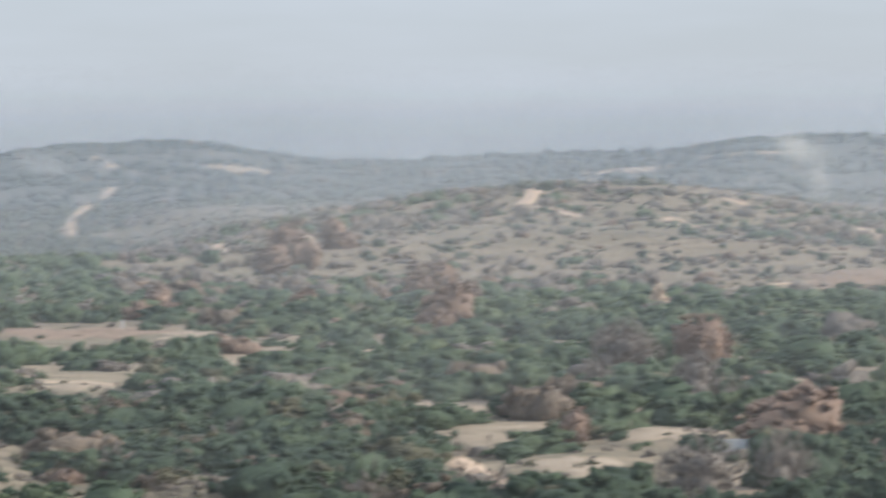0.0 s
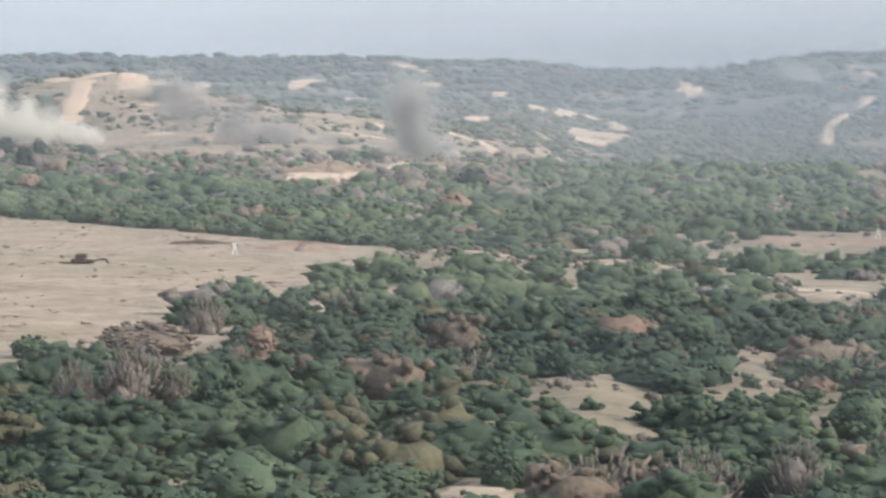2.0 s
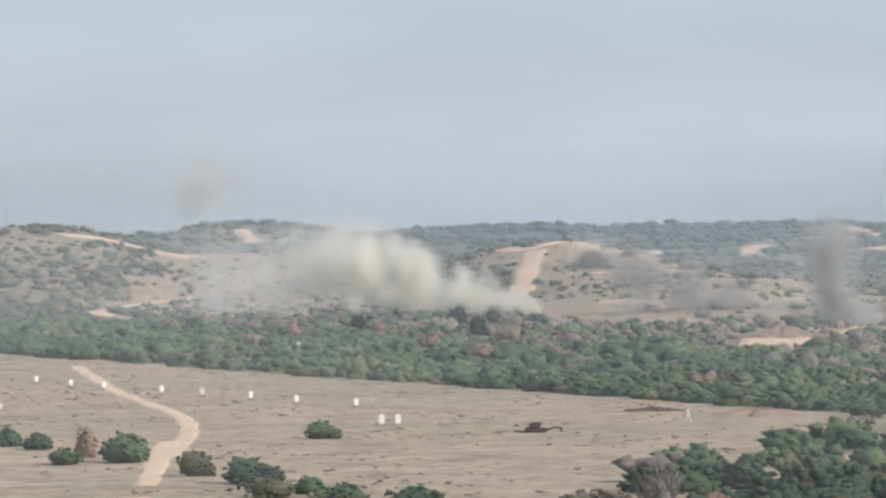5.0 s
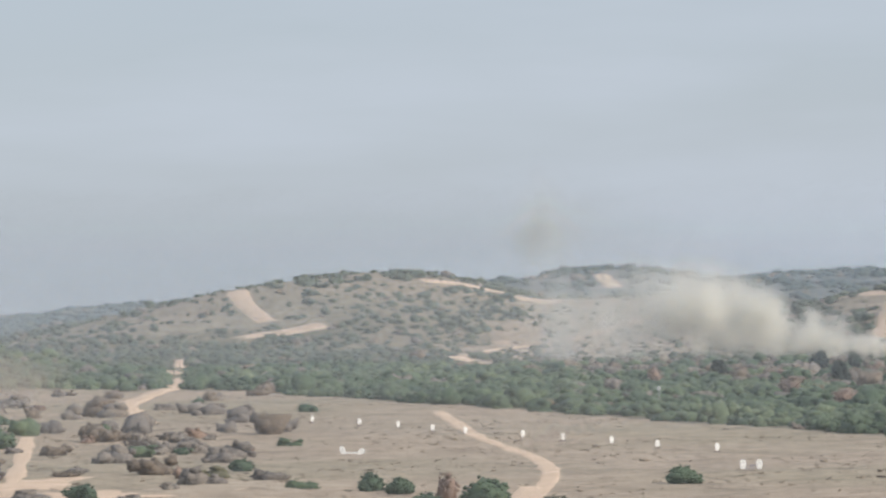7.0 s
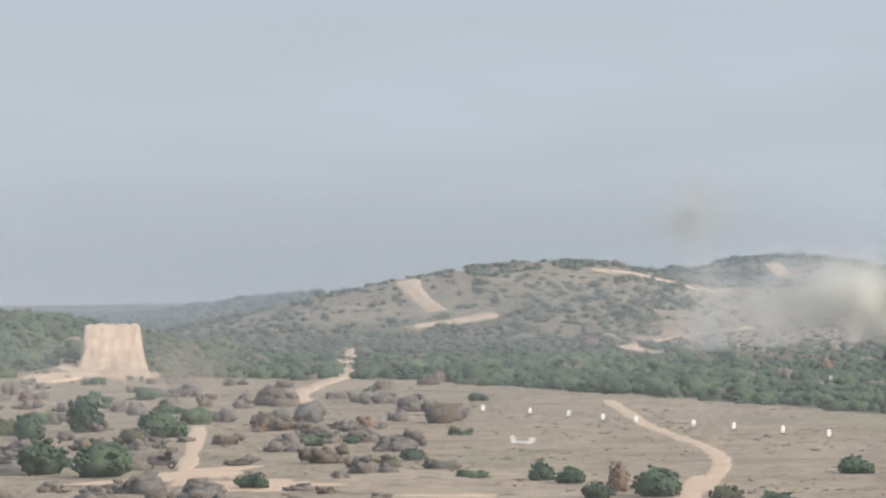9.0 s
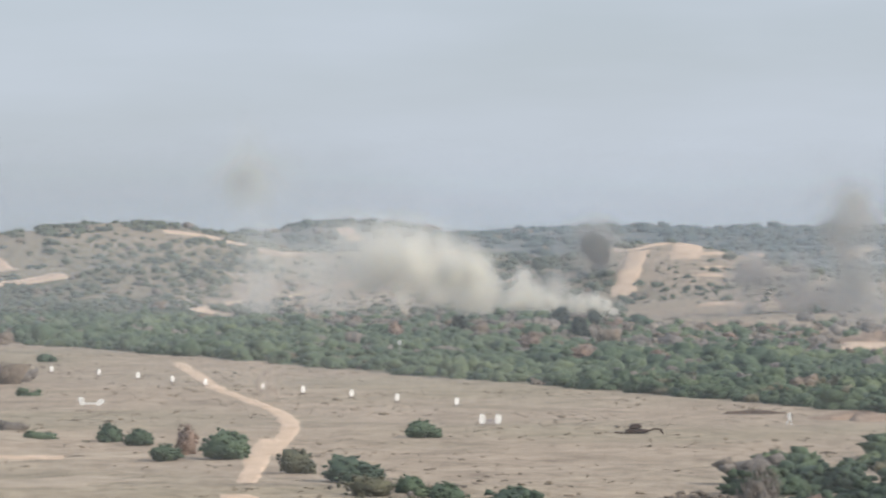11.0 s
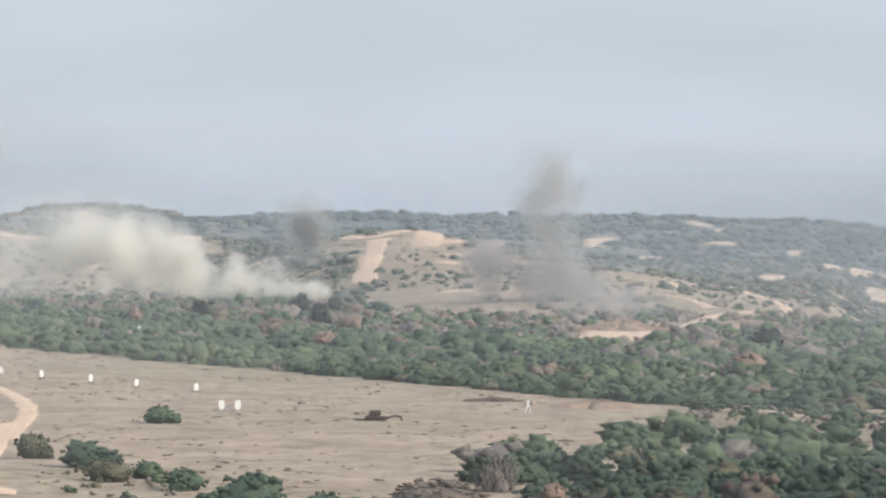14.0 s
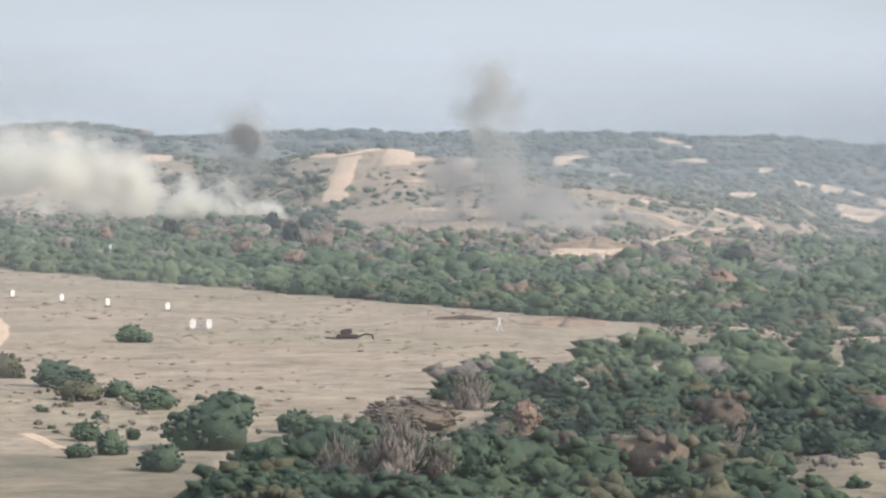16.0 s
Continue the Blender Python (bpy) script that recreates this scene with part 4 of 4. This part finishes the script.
def stand_target(x, y):
    """A narrow white board on splayed legs."""
    board, pieces = bmesh.new(), []
    panel(board, 0.36, 0.8, 0.62)
    for side in (-1, 1):
        leg = bmesh.new()
        box(leg, side * 0.2, 0.0, 0.36, 0.13, 0.08, 0.82, Matrix.Rotation(side * -0.3, 4, "Y"))
        pieces.append(("leg", leg, WHITE_PAINT, ""))
    brace = bmesh.new()
    box(brace, 0, 0.12, 0.5, 0.08, 0.5, 0.08)
    return make("easel_target", "narrow white board on two splayed legs in dry grass", "target", x, y, math.atan2(-x, y),
                [("board", board, WHITE_PAINT, "")] + pieces + [("brace", brace, GREY_STEEL, "grey back brace")])


double_target(-20.5, 401.7)
fallen_target(-72.0, 442.0)
stand_target(12.8, 403.8)
stand_target(95.2, 447.7)


def wreck(x, y):
    """A rusted hulk in the grass, with a bent arm beside it."""
    rng = np.random.default_rng(5)
    hull, tower, arm, sheet = bmesh.new(), bmesh.new(), bmesh.new(), bmesh.new()
    box(hull, 0, 0, 0.28, 2.4, 1.5, 0.5)
    box(tower, -0.15, 0, 0.75, 1.25, 1.1, 0.55)
    for bm in (hull, tower):
        bmesh.ops.bevel(bm, geom=bm.edges[:], offset=0.14, segments=2, affect="EDGES")
        for v in bm.verts:
            v.co += Vector(rng.normal(0, 0.05, 3))
    for a, b in (((1.0, 0.2), (1.9, 0.55)), ((1.9, 0.55), (2.6, 0.45)), ((2.6, 0.45), (2.75, 0.05))):
        d = Vector((b[0] - a[0], 0, b[1] - a[1]))
        m = Matrix.Translation(((a[0] + b[0]) / 2, 0, (a[1] + b[1]) / 2)) @ d.to_track_quat("Z", "Y").to_matrix().to_4x4()
        bmesh.ops.create_cone(arm, segments=8, radius1=0.1, radius2=0.09, depth=d.length + 0.1, cap_ends=True, matrix=m)
    box(sheet, -1.7, 0, 0.1, 1.4, 0.9, 0.12, Matrix.Rotation(0.05, 4, "Y"))
    return make("rusted_hulk", "rusted wreck of a small vehicle lying in dry grass", "wreck", x, y, 0.0,
                [("hull", hull, RUSTED, ""), ("tower", tower, RUSTED, "dented rusty upper body"), ("arm", arm, RUSTED, "bent steel arm"), ("sheet", sheet, RUSTED, "flat torn plate")])


wreck(-4.0, 383.9)


def range_car(x, y):
    """A flat-bodied old car hulk by the track."""
    body, cab, roof = bmesh.new(), bmesh.new(), bmesh.new()
    box(body, 0, 0, 0.62, 3.6, 1.6, 0.55)
    box(cab, 0.35, 0, 1.15, 1.9, 1.45, 0.55)
    bmesh.ops.bevel(body, geom=body.edges[:], offset=0.12, segments=2, affect="EDGES")
    bmesh.ops.bevel(cab, geom=cab.edges[:], offset=0.18, segments=2, affect="EDGES")
    box(roof, 0.8, 0, 1.65, 0.9, 0.7, 0.42)
    bmesh.ops.bevel(roof, geom=roof.edges[:], offset=0.1, segments=2, affect="EDGES")
    pieces = [("body", body, DUSTY_GREY, ""), ("cab", cab, DUSTY_DARK, "dark cab"), ("hatch", roof, DUSTY_DARK, "dark raised hatch")]
    for wx in (-1.15, 1.15):
        for wy in (-0.72, 0.72):
            w = bmesh.new()
            bmesh.ops.create_cone(w, segments=18, radius1=0.4, radius2=0.4, depth=0.28, cap_ends=True, matrix=Matrix.Translation((wx, wy, 0.38)) @ Matrix.Rotation(math.pi / 2, 4, "X"))
            bmesh.ops.bevel(w, geom=w.edges[:], offset=0.04, segments=1, affect="EDGES")
            pieces.append(("wheel", w, RUSTED, "dark dusty wheel"))
    car = make("abandoned_vehicle", "dusty grey vehicle standing by the dirt track", "vehicle", x, y, 0.25, pieces)
    spots = [(wx, wy) for wx in (-1.15, 1.15) for wy in (-0.72, 0.72)]
    for wheel, (wx, wy) in zip([o for o in car.children if o.name.startswith("wheel")], spots):
        rim = bmesh.new()
        bmesh.ops.create_cone(rim, segments=14, radius1=0.2, radius2=0.2, depth=0.30, cap_ends=True, matrix=Matrix.Translation((wx, wy, 0.38)) @ Matrix.Rotation(math.pi / 2, 4, "X"))
        part("rim", from_bm("rim", rim, GREY_STEEL), wheel, "dull grey rim")
    return car


DUSTY_GREY = plain_material("dusty_grey_paint", (0.17, 0.15, 0.14), 0.6, 0.4, 2.0)
DUSTY_DARK = plain_material("dusty_dark_paint", (0.055, 0.05, 0.047), 0.6, 0.4, 2.0)
range_car(-103.2, 385.8)


def lifter_box(x, y):
    """A low white steel box, half open, in a shallow hollow."""
    lid, sill, side, back = bmesh.new(), bmesh.new(), bmesh.new(), bmesh.new()
    box(lid, 0.1, 0.1, 0.62, 1.15, 0.7, 0.22, Matrix.Rotation(0.08, 4, "Y"))
    box(sill, 0, -0.42, 0.09, 1.4, 0.12, 0.18)
    box(side, -0.52, 0.0, 0.3, 0.26, 0.72, 0.6)
    box(back, 0.05, 0.34, 0.3, 1.2, 0.1, 0.6)
    for bm in (lid, sill, side, back):
        bmesh.ops.bevel(bm, geom=bm.edges[:], offset=0.025, segments=2, affect="EDGES")
    make("lifter_box", "low white steel box half open on pale ground", "box", x, y, 0.2,
         [("lid", lid, WHITE_PAINT, "white raised lid"), ("sill", sill, WHITE_PAINT, "white front sill"), ("side", side, DUSTY_DARK, "dark open side"), ("back", back, GREY_STEEL, "grey back plate")])


lifter_box(-66.6, 315.4)

# ---- earth banks, pits and heaps ----
bare_patch(9.4, 430.5, 3.4, 1.5, DARK_EARTH, "low bank of dark turned earth", 0.35, "earth_bank")
bare_patch(21.5, 418, 5.4, 6.0, BROWN_EARTH, "grey heap of dumped earth in the field", 0.7, "earth_heap")



def quarry(bearing, r):
    """A bare cut in the hillside: a steep face of pale earth with a level lip."""
    rng = np.random.default_rng(9)
    base = pose(*polar(bearing, r), 0, 0, 0, -bearing)
    nu, nv = 25, 19
    v = np.linspace(0, 1, nv)
    deep = np.interp(v, [0, 0.15, 0.72, 0.8, 1.0], [-22, -8, 12, 20, 46])
    rise = np.interp(v, [0, 0.15, 0.72, 0.8, 1.0], [-0.3, 0.9, 10.6, 10.9, -1.5])
    half = np.interp(v, [0, 0.15, 0.4, 0.72, 1.0], [10.5, 9.2, 7.6, 7.5, 7])
    u = np.linspace(-1, 1, nu)
    x = u[None] * half[:, None] + rng.normal(0, 0.22, (nv, nu))
    y = np.broadcast_to(deep[:, None], (nv, nu)) + rng.normal(0, 0.2, (nv, nu))
    p = np.stack([x, y, np.zeros_like(x)], -1).reshape(-1, 3) @ np.array(base.to_3x3()).T + np.array(base.translation)
    ground = land(p[:, 0], p[:, 1]).reshape(nv, nu)
    foot = float(land(*polar(bearing, r - 22)))
    edge = smooth(1.0, 0.82, np.abs(u))[None]
    z = np.maximum(ground - 0.4, 0) * (1 - edge) + edge * np.maximum(ground + 0.1, foot + rise[:, None] + rng.normal(0, 0.18, (nv, nu)))
    p[:, 2] = z.ravel()
    i, j = np.meshgrid(np.arange(nv - 1), np.arange(nu - 1), indexing="ij")
    f = np.stack([i * nu + j, i * nu + j + 1, (i + 1) * nu + j + 1, (i + 1) * nu + j], -1).reshape(-1, 4)
    tagged(new("quarry_face", mesh_of("quarry_face", p, f, TRACK, True)), "steep bare orange earth cut in the green hillside", "earth", kind="structure")


quarry(-15.72, 822)

bare_patch(43.0, 745.0, 11.5, 10.0, BROWN_EARTH, "long bank of brown earth behind pale sand", 1.6, "earth_bank")
bare_patch(-9.0, 900.0, 9.0, 16.0, BROWN_EARTH, "bare brown earth at the foot of the slope", 0.4)
bare_patch(10.0, 905.0, 12.0, 18.0, BROWN_EARTH, "bare brown earth at the foot of the slope", 0.4)


def marker_stone(x, y, size):
    rng = np.random.default_rng(int(x * 10))
    stone = bmesh.new()
    bmesh.ops.create_icosphere(stone, subdivisions=2, radius=size)
    for q in stone.verts:
        q.co *= 1 + rng.normal(0, 0.08)
        q.co.z = q.co.z * 0.9 + size * 0.7
    ob = tagged(new("marker_stone", from_bm("marker_stone", stone, WHITE_PAINT)), "whitewashed stone on pale sand", "stone", "white marker stones")
    ob.matrix_world = Matrix.Translation((x, y, float(land(x, y))))


for x, y, size in ((32.5, 648.0, 0.55), (33.6, 641.0, 0.5), (34.4, 633.0, 0.6), (36.2, 629.0, 0.5)):
    marker_stone(x, y, size)


def marker_post(x, y, high):
    pole, head, foot = bmesh.new(), bmesh.new(), bmesh.new()
    bmesh.ops.create_cone(pole, segments=10, radius1=0.09, radius2=0.07, depth=high, cap_ends=True, matrix=Matrix.Translation((0, 0, high / 2)))
    panel(head, 0.6, 0.75, high - 0.2)
    box(foot, 0, 0, 0.06, 0.5, 0.5, 0.12)
    make("marker_post", "tall pale post with a small white board among trees", "post", x, y, 0.0,
         [("pole", pole, GREY_STEEL, "grey pole"), ("board", head, WHITE_PAINT, "small white board"), ("foot", foot, CONCRETE, "concrete foot")])


marker_post(-47.0, 616.2, 3.2)


def trough(x, y):
    """A long pale concrete trough."""
    shell, water = bmesh.new(), bmesh.new()
    for cx, cy, sx, sy in ((0, -0.5, 3.4, 0.16), (0, 0.5, 3.4, 0.16), (-1.62, 0, 0.16, 0.84), (1.62, 0, 0.16, 0.84)):
        box(shell, cx, cy, 0.45, sx, sy, 0.9)
    box(shell, 0, 0, 0.25, 3.08, 0.84, 0.3)
    box(water, 0, 0, 0.62, 3.06, 0.82, 0.03)
    make("water_trough", "pale concrete water trough among leafless bushes", "trough", x, y, -0.2,
         [("shell", shell, CONCRETE, ""), ("water", water, WATER, "still grey water")])


WATER = plain_material("grey_water", (0.20, 0.24, 0.27), 0.08, 0.1, 1.0)
trough(92.5, 233.4)

# ---- haze over the far country: thin veils of mist, one behind another ----


def mist_material(name, colour):
    """Mist that hides the share of what lies behind it given by its mesh."""
    m = bpy.data.materials.new(name)
    m.use_nodes = True
    n, l = m.node_tree.nodes, m.node_tree.links
    n.remove(n["Principled BSDF"])
    front, back, half = n.new("ShaderNodeBsdfDiffuse"), n.new("ShaderNodeBsdfTranslucent"), n.new("ShaderNodeMixShader")
    clear, mix, share = n.new("ShaderNodeBsdfTransparent"), n.new("ShaderNodeMixShader"), n.new("ShaderNodeAttribute")
    front.inputs["Color"].default_value = back.inputs["Color"].default_value = (*colour, 1)
    share.attribute_name = "share"
    l.new(front.outputs[0], half.inputs[1]), l.new(back.outputs[0], half.inputs[2])
    l.new(share.outputs["Fac"], mix.inputs[0])
    l.new(clear.outputs[0], mix.inputs[1]), l.new(half.outputs[0], mix.inputs[2])
    l.new(mix.outputs[0], n["Material Output"].inputs["Surface"])
    return m


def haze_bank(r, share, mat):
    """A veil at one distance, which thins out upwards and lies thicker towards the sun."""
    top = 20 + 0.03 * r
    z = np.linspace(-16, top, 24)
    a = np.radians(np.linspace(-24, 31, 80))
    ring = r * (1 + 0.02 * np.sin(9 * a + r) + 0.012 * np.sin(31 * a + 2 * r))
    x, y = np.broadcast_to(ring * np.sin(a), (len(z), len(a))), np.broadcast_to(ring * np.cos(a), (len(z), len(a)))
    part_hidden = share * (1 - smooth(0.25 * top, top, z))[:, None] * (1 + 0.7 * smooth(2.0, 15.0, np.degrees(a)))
    n = len(a)
    i, j = np.meshgrid(np.arange(len(z) - 1), np.arange(n - 1), indexing="ij")
    f = np.stack([i * n + j, i * n + j + 1, (i + 1) * n + j + 1, (i + 1) * n + j], -1).reshape(-1, 4)
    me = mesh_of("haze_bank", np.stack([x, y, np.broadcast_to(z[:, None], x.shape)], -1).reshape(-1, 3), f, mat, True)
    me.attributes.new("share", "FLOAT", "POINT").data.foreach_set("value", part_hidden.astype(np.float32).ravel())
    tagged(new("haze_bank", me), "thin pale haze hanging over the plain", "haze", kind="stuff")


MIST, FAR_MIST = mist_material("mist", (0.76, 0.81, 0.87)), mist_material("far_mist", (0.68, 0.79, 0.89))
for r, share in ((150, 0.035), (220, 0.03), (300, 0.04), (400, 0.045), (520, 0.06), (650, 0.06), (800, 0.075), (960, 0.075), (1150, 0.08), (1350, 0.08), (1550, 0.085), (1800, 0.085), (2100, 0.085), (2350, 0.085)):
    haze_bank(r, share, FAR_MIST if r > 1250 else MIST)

# ---- smoke ----


def puff_mesh(rng, mat, wisps=46, spread=0.55, size=0.8):
    """A unit ball of smoke: many small cupped wisps."""
    n = 9
    a = np.linspace(0, 2 * np.pi, n - 1, endpoint=False)
    vs, fs, uvs = [], [], []
    for k in range(wisps):
        d = rng.normal(0, 1, 3)
        c = d / np.linalg.norm(d) * rng.uniform(0, 1) ** 0.45 * spread
        q = np.linalg.qr(rng.normal(0, 1, (3, 3)))[0]
        r = size * rng.uniform(0.6, 1.2)
        rim = np.stack([np.cos(a) * r, np.sin(a) * r * rng.uniform(0.6, 1.0), np.full(n - 1, -0.12 * r)], 1) @ q
        vs.append(np.concatenate([[c], c + rim]))
        fs.append(np.array([(k * n, k * n + 1 + i, k * n + 1 + (i + 1) % (n - 1)) for i in range(n - 1)]))
    v, f = np.concatenate(vs), np.concatenate(fs)
    me = mesh_of("puff", v, f, mat, True)
    uv = me.uv_layers.new(name="UVMap")
    is_rim = (f.ravel() % n != 0).astype(np.float32)
    uv.data.foreach_set("uv", np.stack([is_rim, np.zeros(f.size)], 1).astype(np.float32).ravel())
    return me


srng = np.random.default_rng(77)
MOVES = []


def smoke(name, label, bearing, r, mat, count, size, rows, deep=0.6, wisps=40, models=5):
    """A plume seen across the wind, at a bearing and distance. rows: seconds, then its middle line as (right, up, half thickness), from root to head.
    Each puff keeps its place along the line and drifts as the line swells."""
    base = new(name)
    base.matrix_world = pose(*polar(bearing, r), 0, 0, 0, -bearing)
    meshes = [puff_mesh(srng, mat, wisps) for _ in range(models)]
    lines = [(t, np.array(line, float)) for t, line in rows]
    knots = len(lines[0][1]) - 1
    mean = np.mean([line for _, line in lines], axis=0)
    for k in range(count):
        at = knots * ((k + srng.uniform(0, 1)) / count)
        i = min(int(at), knots - 1)
        off = np.clip(srng.normal(0, 0.42, 2), -0.8, 0.8)
        back = srng.uniform(-deep, deep)
        rad = float((mean[i] + (mean[i + 1] - mean[i]) * (at - i))[2]) * size * srng.choice((0.65, 0.8, 0.95, 1.1, 1.25))
        turn, spin = srng.uniform(0, 360), srng.uniform(-2.5, 2.5)
        p = tagged(part("puff", meshes[k % models], base), kind="stuff")
        p.scale = (rad, rad, rad)
        keys = []
        for t, line in lines:
            x, z, w = line[i] + (line[i + 1] - line[i]) * (at - i)
            keys.append((t, pose(x + off[0] * w, back * w, z + off[1] * w, 0, spin * t, turn + 0.6 * spin * t)))
        MOVES.append((p, keys))
    return tagged(base, label, "smoke")


WHITE_SMOKE = smoke_material("white_smoke", (0.995, 0.99, 0.94), 0.125)
VEIL_SMOKE = smoke_material("thin_white_smoke", (0.99, 0.985, 0.94), 0.034)
GREY_SMOKE = smoke_material("grey_smoke", (0.66, 0.67, 0.66), 0.036)
THIN_GREY_SMOKE = smoke_material("drifting_grey_smoke", (0.70, 0.71, 0.69), 0.013)
BANK_SMOKE = smoke_material("thin_grey_smoke", (0.56, 0.55, 0.54), 0.062)
FAINT_SMOKE = smoke_material("faint_yellow_smoke", (0.80, 0.80, 0.70), 0.007)
PALE_SMOKE = smoke_material("pale_smoke", (0.74, 0.76, 0.76), 0.045)
DUST = smoke_material("dust", (0.66, 0.58, 0.50), 0.022)

# white smoke of the burning slope: a low stream from its root that swells and drifts west
smoke("white_smoke_plume", "thick white smoke rolling off the slope behind trees", -0.4, 985, WHITE_SMOKE, 70, 0.82, [
    (0, [(4, 3, 2.4), (-12, 5, 4), (-24, 9, 7.5), (-36, 13, 9), (-48, 12, 9)]),
    (3.2, [(0, 3.5, 2.4), (-18, 5.5, 4), (-30, 10, 8), (-43, 14, 9.5), (-56, 12, 9)]),
    (6.5, [(-4, 3.5, 2.5), (-22, 5.5, 4.5), (-36, 10, 8), (-50, 14.5, 9.5), (-62, 12, 9.5)]),
    (11, [(-9, 3, 2.6), (-30, 5, 5), (-46, 9, 8), (-61, 15, 9.5), (-74, 13, 10)]),
    (13.5, [(-14, 3, 2.6), (-36, 5, 5), (-53, 9, 8), (-68, 15, 10), (-84, 13, 10)]),
    (16, [(-20, 2.5, 2.8), (-42, 4.5, 5), (-60, 8.5, 8), (-77, 13.5, 10), (-96, 12, 11)])])
smoke("pale_smoke_veil", "thin veil of white smoke spreading from the plume", -0.4, 985, VEIL_SMOKE, 44, 1.05, [
    (0, [(6, 3, 2.5), (-16, 6, 6), (-38, 14, 10), (-62, 10, 10), (-84, 6, 9)]),
    (6.5, [(-2, 3.5, 3), (-26, 7, 7), (-50, 15, 12), (-74, 12, 12), (-100, 8, 10)]),
    (11, [(-6, 3, 3), (-34, 7, 7), (-60, 15, 12), (-84, 13, 13), (-114, 9, 11)]),
    (16, [(-14, 2.5, 3.5), (-46, 6, 8), (-76, 14, 13), (-104, 12, 14), (-134, 10, 12)])])
# the burst at the foot of the slope: an S of grey smoke whose head rises and drifts west
smoke("grey_smoke_column", "grey smoke column leaning in the wind", 5.4, 860, GREY_SMOKE, 46, 1.45, [
    (0, [(0, -1, 2.5), (-4, 2, 3), (-6.5, 6, 3.6), (-7.5, 10, 4.2), (-7.5, 12.5, 4.4)]),
    (0.6, [(0, -1, 2.6), (-5, 2, 3.2), (-7.5, 6, 3.6), (-8.5, 11, 4.4), (-8.0, 13, 4.6)]),
    (1.5, [(0, -1, 2.8), (-7, 2, 3.4), (-11, 6, 3.4), (-11.5, 12, 4.4), (-10.5, 15.5, 4.6)]),
    (3.2, [(-3, -1, 3), (-11, 2, 3.6), (-16, 6, 3.4), (-15.5, 13.5, 4.4), (-13.8, 18.5, 4.8)]),
    (6.5, [(-8, -0.5, 3), (-20, 3, 4.5), (-26, 10, 4.8), (-26, 18, 5.2), (-24, 24, 5.6)]),
    (11, [(-14, 0, 3.5), (-33, 4, 6), (-40, 13, 5.8), (-40.5, 23, 7), (-38, 30, 7.8)]),
    (13.5, [(-18, 0, 3.5), (-40, 4, 6.5), (-47, 14, 6), (-49, 26, 7.2), (-46, 34, 8.2)]),
    (16, [(-26, 2, 3.5), (-46, 5, 7), (-56, 16, 6.4), (-58, 29, 7.6), (-55, 37, 8.8)])])
smoke("grey_smoke_puff", "thin dark smoke puff drifting over the hill", -0.05, 1150, THIN_GREY_SMOKE, 22, 1.55, [
    (0, [(22, 2, 7), (21, 9, 8), (20, 17, 7.5)]),
    (3.2, [(16, 4, 7), (13.5, 11, 8), (12, 18.5, 7.5)]),
    (6.5, [(3, 6, 6.5), (2, 13, 7.5), (1, 20, 7.5)]),
    (11, [(-23, 10, 6), (-24, 18, 7), (-23.5, 26.5, 7.5)]),
    (13.5, [(-31, 10, 6), (-32, 19, 7), (-31.5, 28, 7.5)]),
    (16, [(-43, 14, 6), (-44, 23, 7), (-43.5, 31.5, 7.5)])])
smoke("grey_smoke_bank", "low bank of thin grey smoke along the slope", 2.75, 960, BANK_SMOKE, 34, 1.0, [
    (0, [(-34, 13, 8), (-22, 9, 8), (-8, 6, 7), (8, 1, 5), (18, -2, 3.5)]),
    (3.2, [(-36, 14, 8), (-24, 8, 8), (-10, 4, 7.5), (6, 1, 5), (18, -2, 3.5)]),
    (11, [(-30, 14, 7), (-22, 9, 8), (-8, 7, 8), (8, 3, 5), (22, -2, 3.5)]),
    (16, [(-34, 15, 7), (-24, 10, 8), (-8, 8, 8), (10, 3, 5), (26, -2, 3.5)])])
smoke("yellow_smoke_puff", "faint yellowish puff hanging in the sky", -5.95, 1150, FAINT_SMOKE, 12, 1.8, [
    (0, [(16, 28, 8), (18, 36, 9), (17, 44, 8)]),
    (5.5, [(2, 30, 8), (0, 40, 10), (-2, 46, 9)]),
    (11, [(-12, 34, 8), (-17, 42, 10), (-18, 50, 9)]),
    (16, [(-26, 40, 8), (-32, 48, 10), (-34, 56, 9)])])
smoke("ridge_smoke", "pale smoke low on the far ridge", 11.0, 2050, PALE_SMOKE, 16, 1.0, [
    (0, [(14, 14, 6), (-4, 20, 9), (-22, 28, 10)]), (16, [(14, 14, 6), (-8, 21, 9), (-28, 30, 11)])])
smoke("distant_smoke", "faint pale smoke over the far hills", 23.2, 1650, VEIL_SMOKE, 14, 1.1, [
    (0, [(-2, 6, 5), (-6, 18, 6), (-12, 30, 9), (-14, 38, 9)]), (16, [(-2, 6, 5), (-9, 19, 6), (-18, 32, 9), (-22, 41, 9)])])
smoke("field_dust", "thin dust blowing over the dirt track", -6.3, 455, DUST, 8, 1.1, [
    (0, [(-2, 1.0, 1.6), (2, 1.6, 2.2), (6, 1.6, 2.0)]), (5.5, [(-2, 1.0, 1.6), (2, 1.8, 2.2), (7, 1.8, 2.2)]),
    (11, [(-1, 1.2, 1.6), (-1, 2.6, 2.2), (-2, 4.0, 2.4)]), (16, [(-1, 1.2, 1.6), (-2, 3.0, 2.4), (-4, 5.0, 2.6)])])
smoke("drifting_dust", "thin pale dust drifting over the dry slope", -14.7, 700, DUST, 10, 1.1, [
    (0, [(-8, 3, 5), (2, 5, 6), (10, 5, 6)]), (16, [(-10, 4, 6), (2, 6, 7), (14, 6, 7)])])


def motions():
    for thing, rows in MOVES:
        walk(thing, rows)


motions()
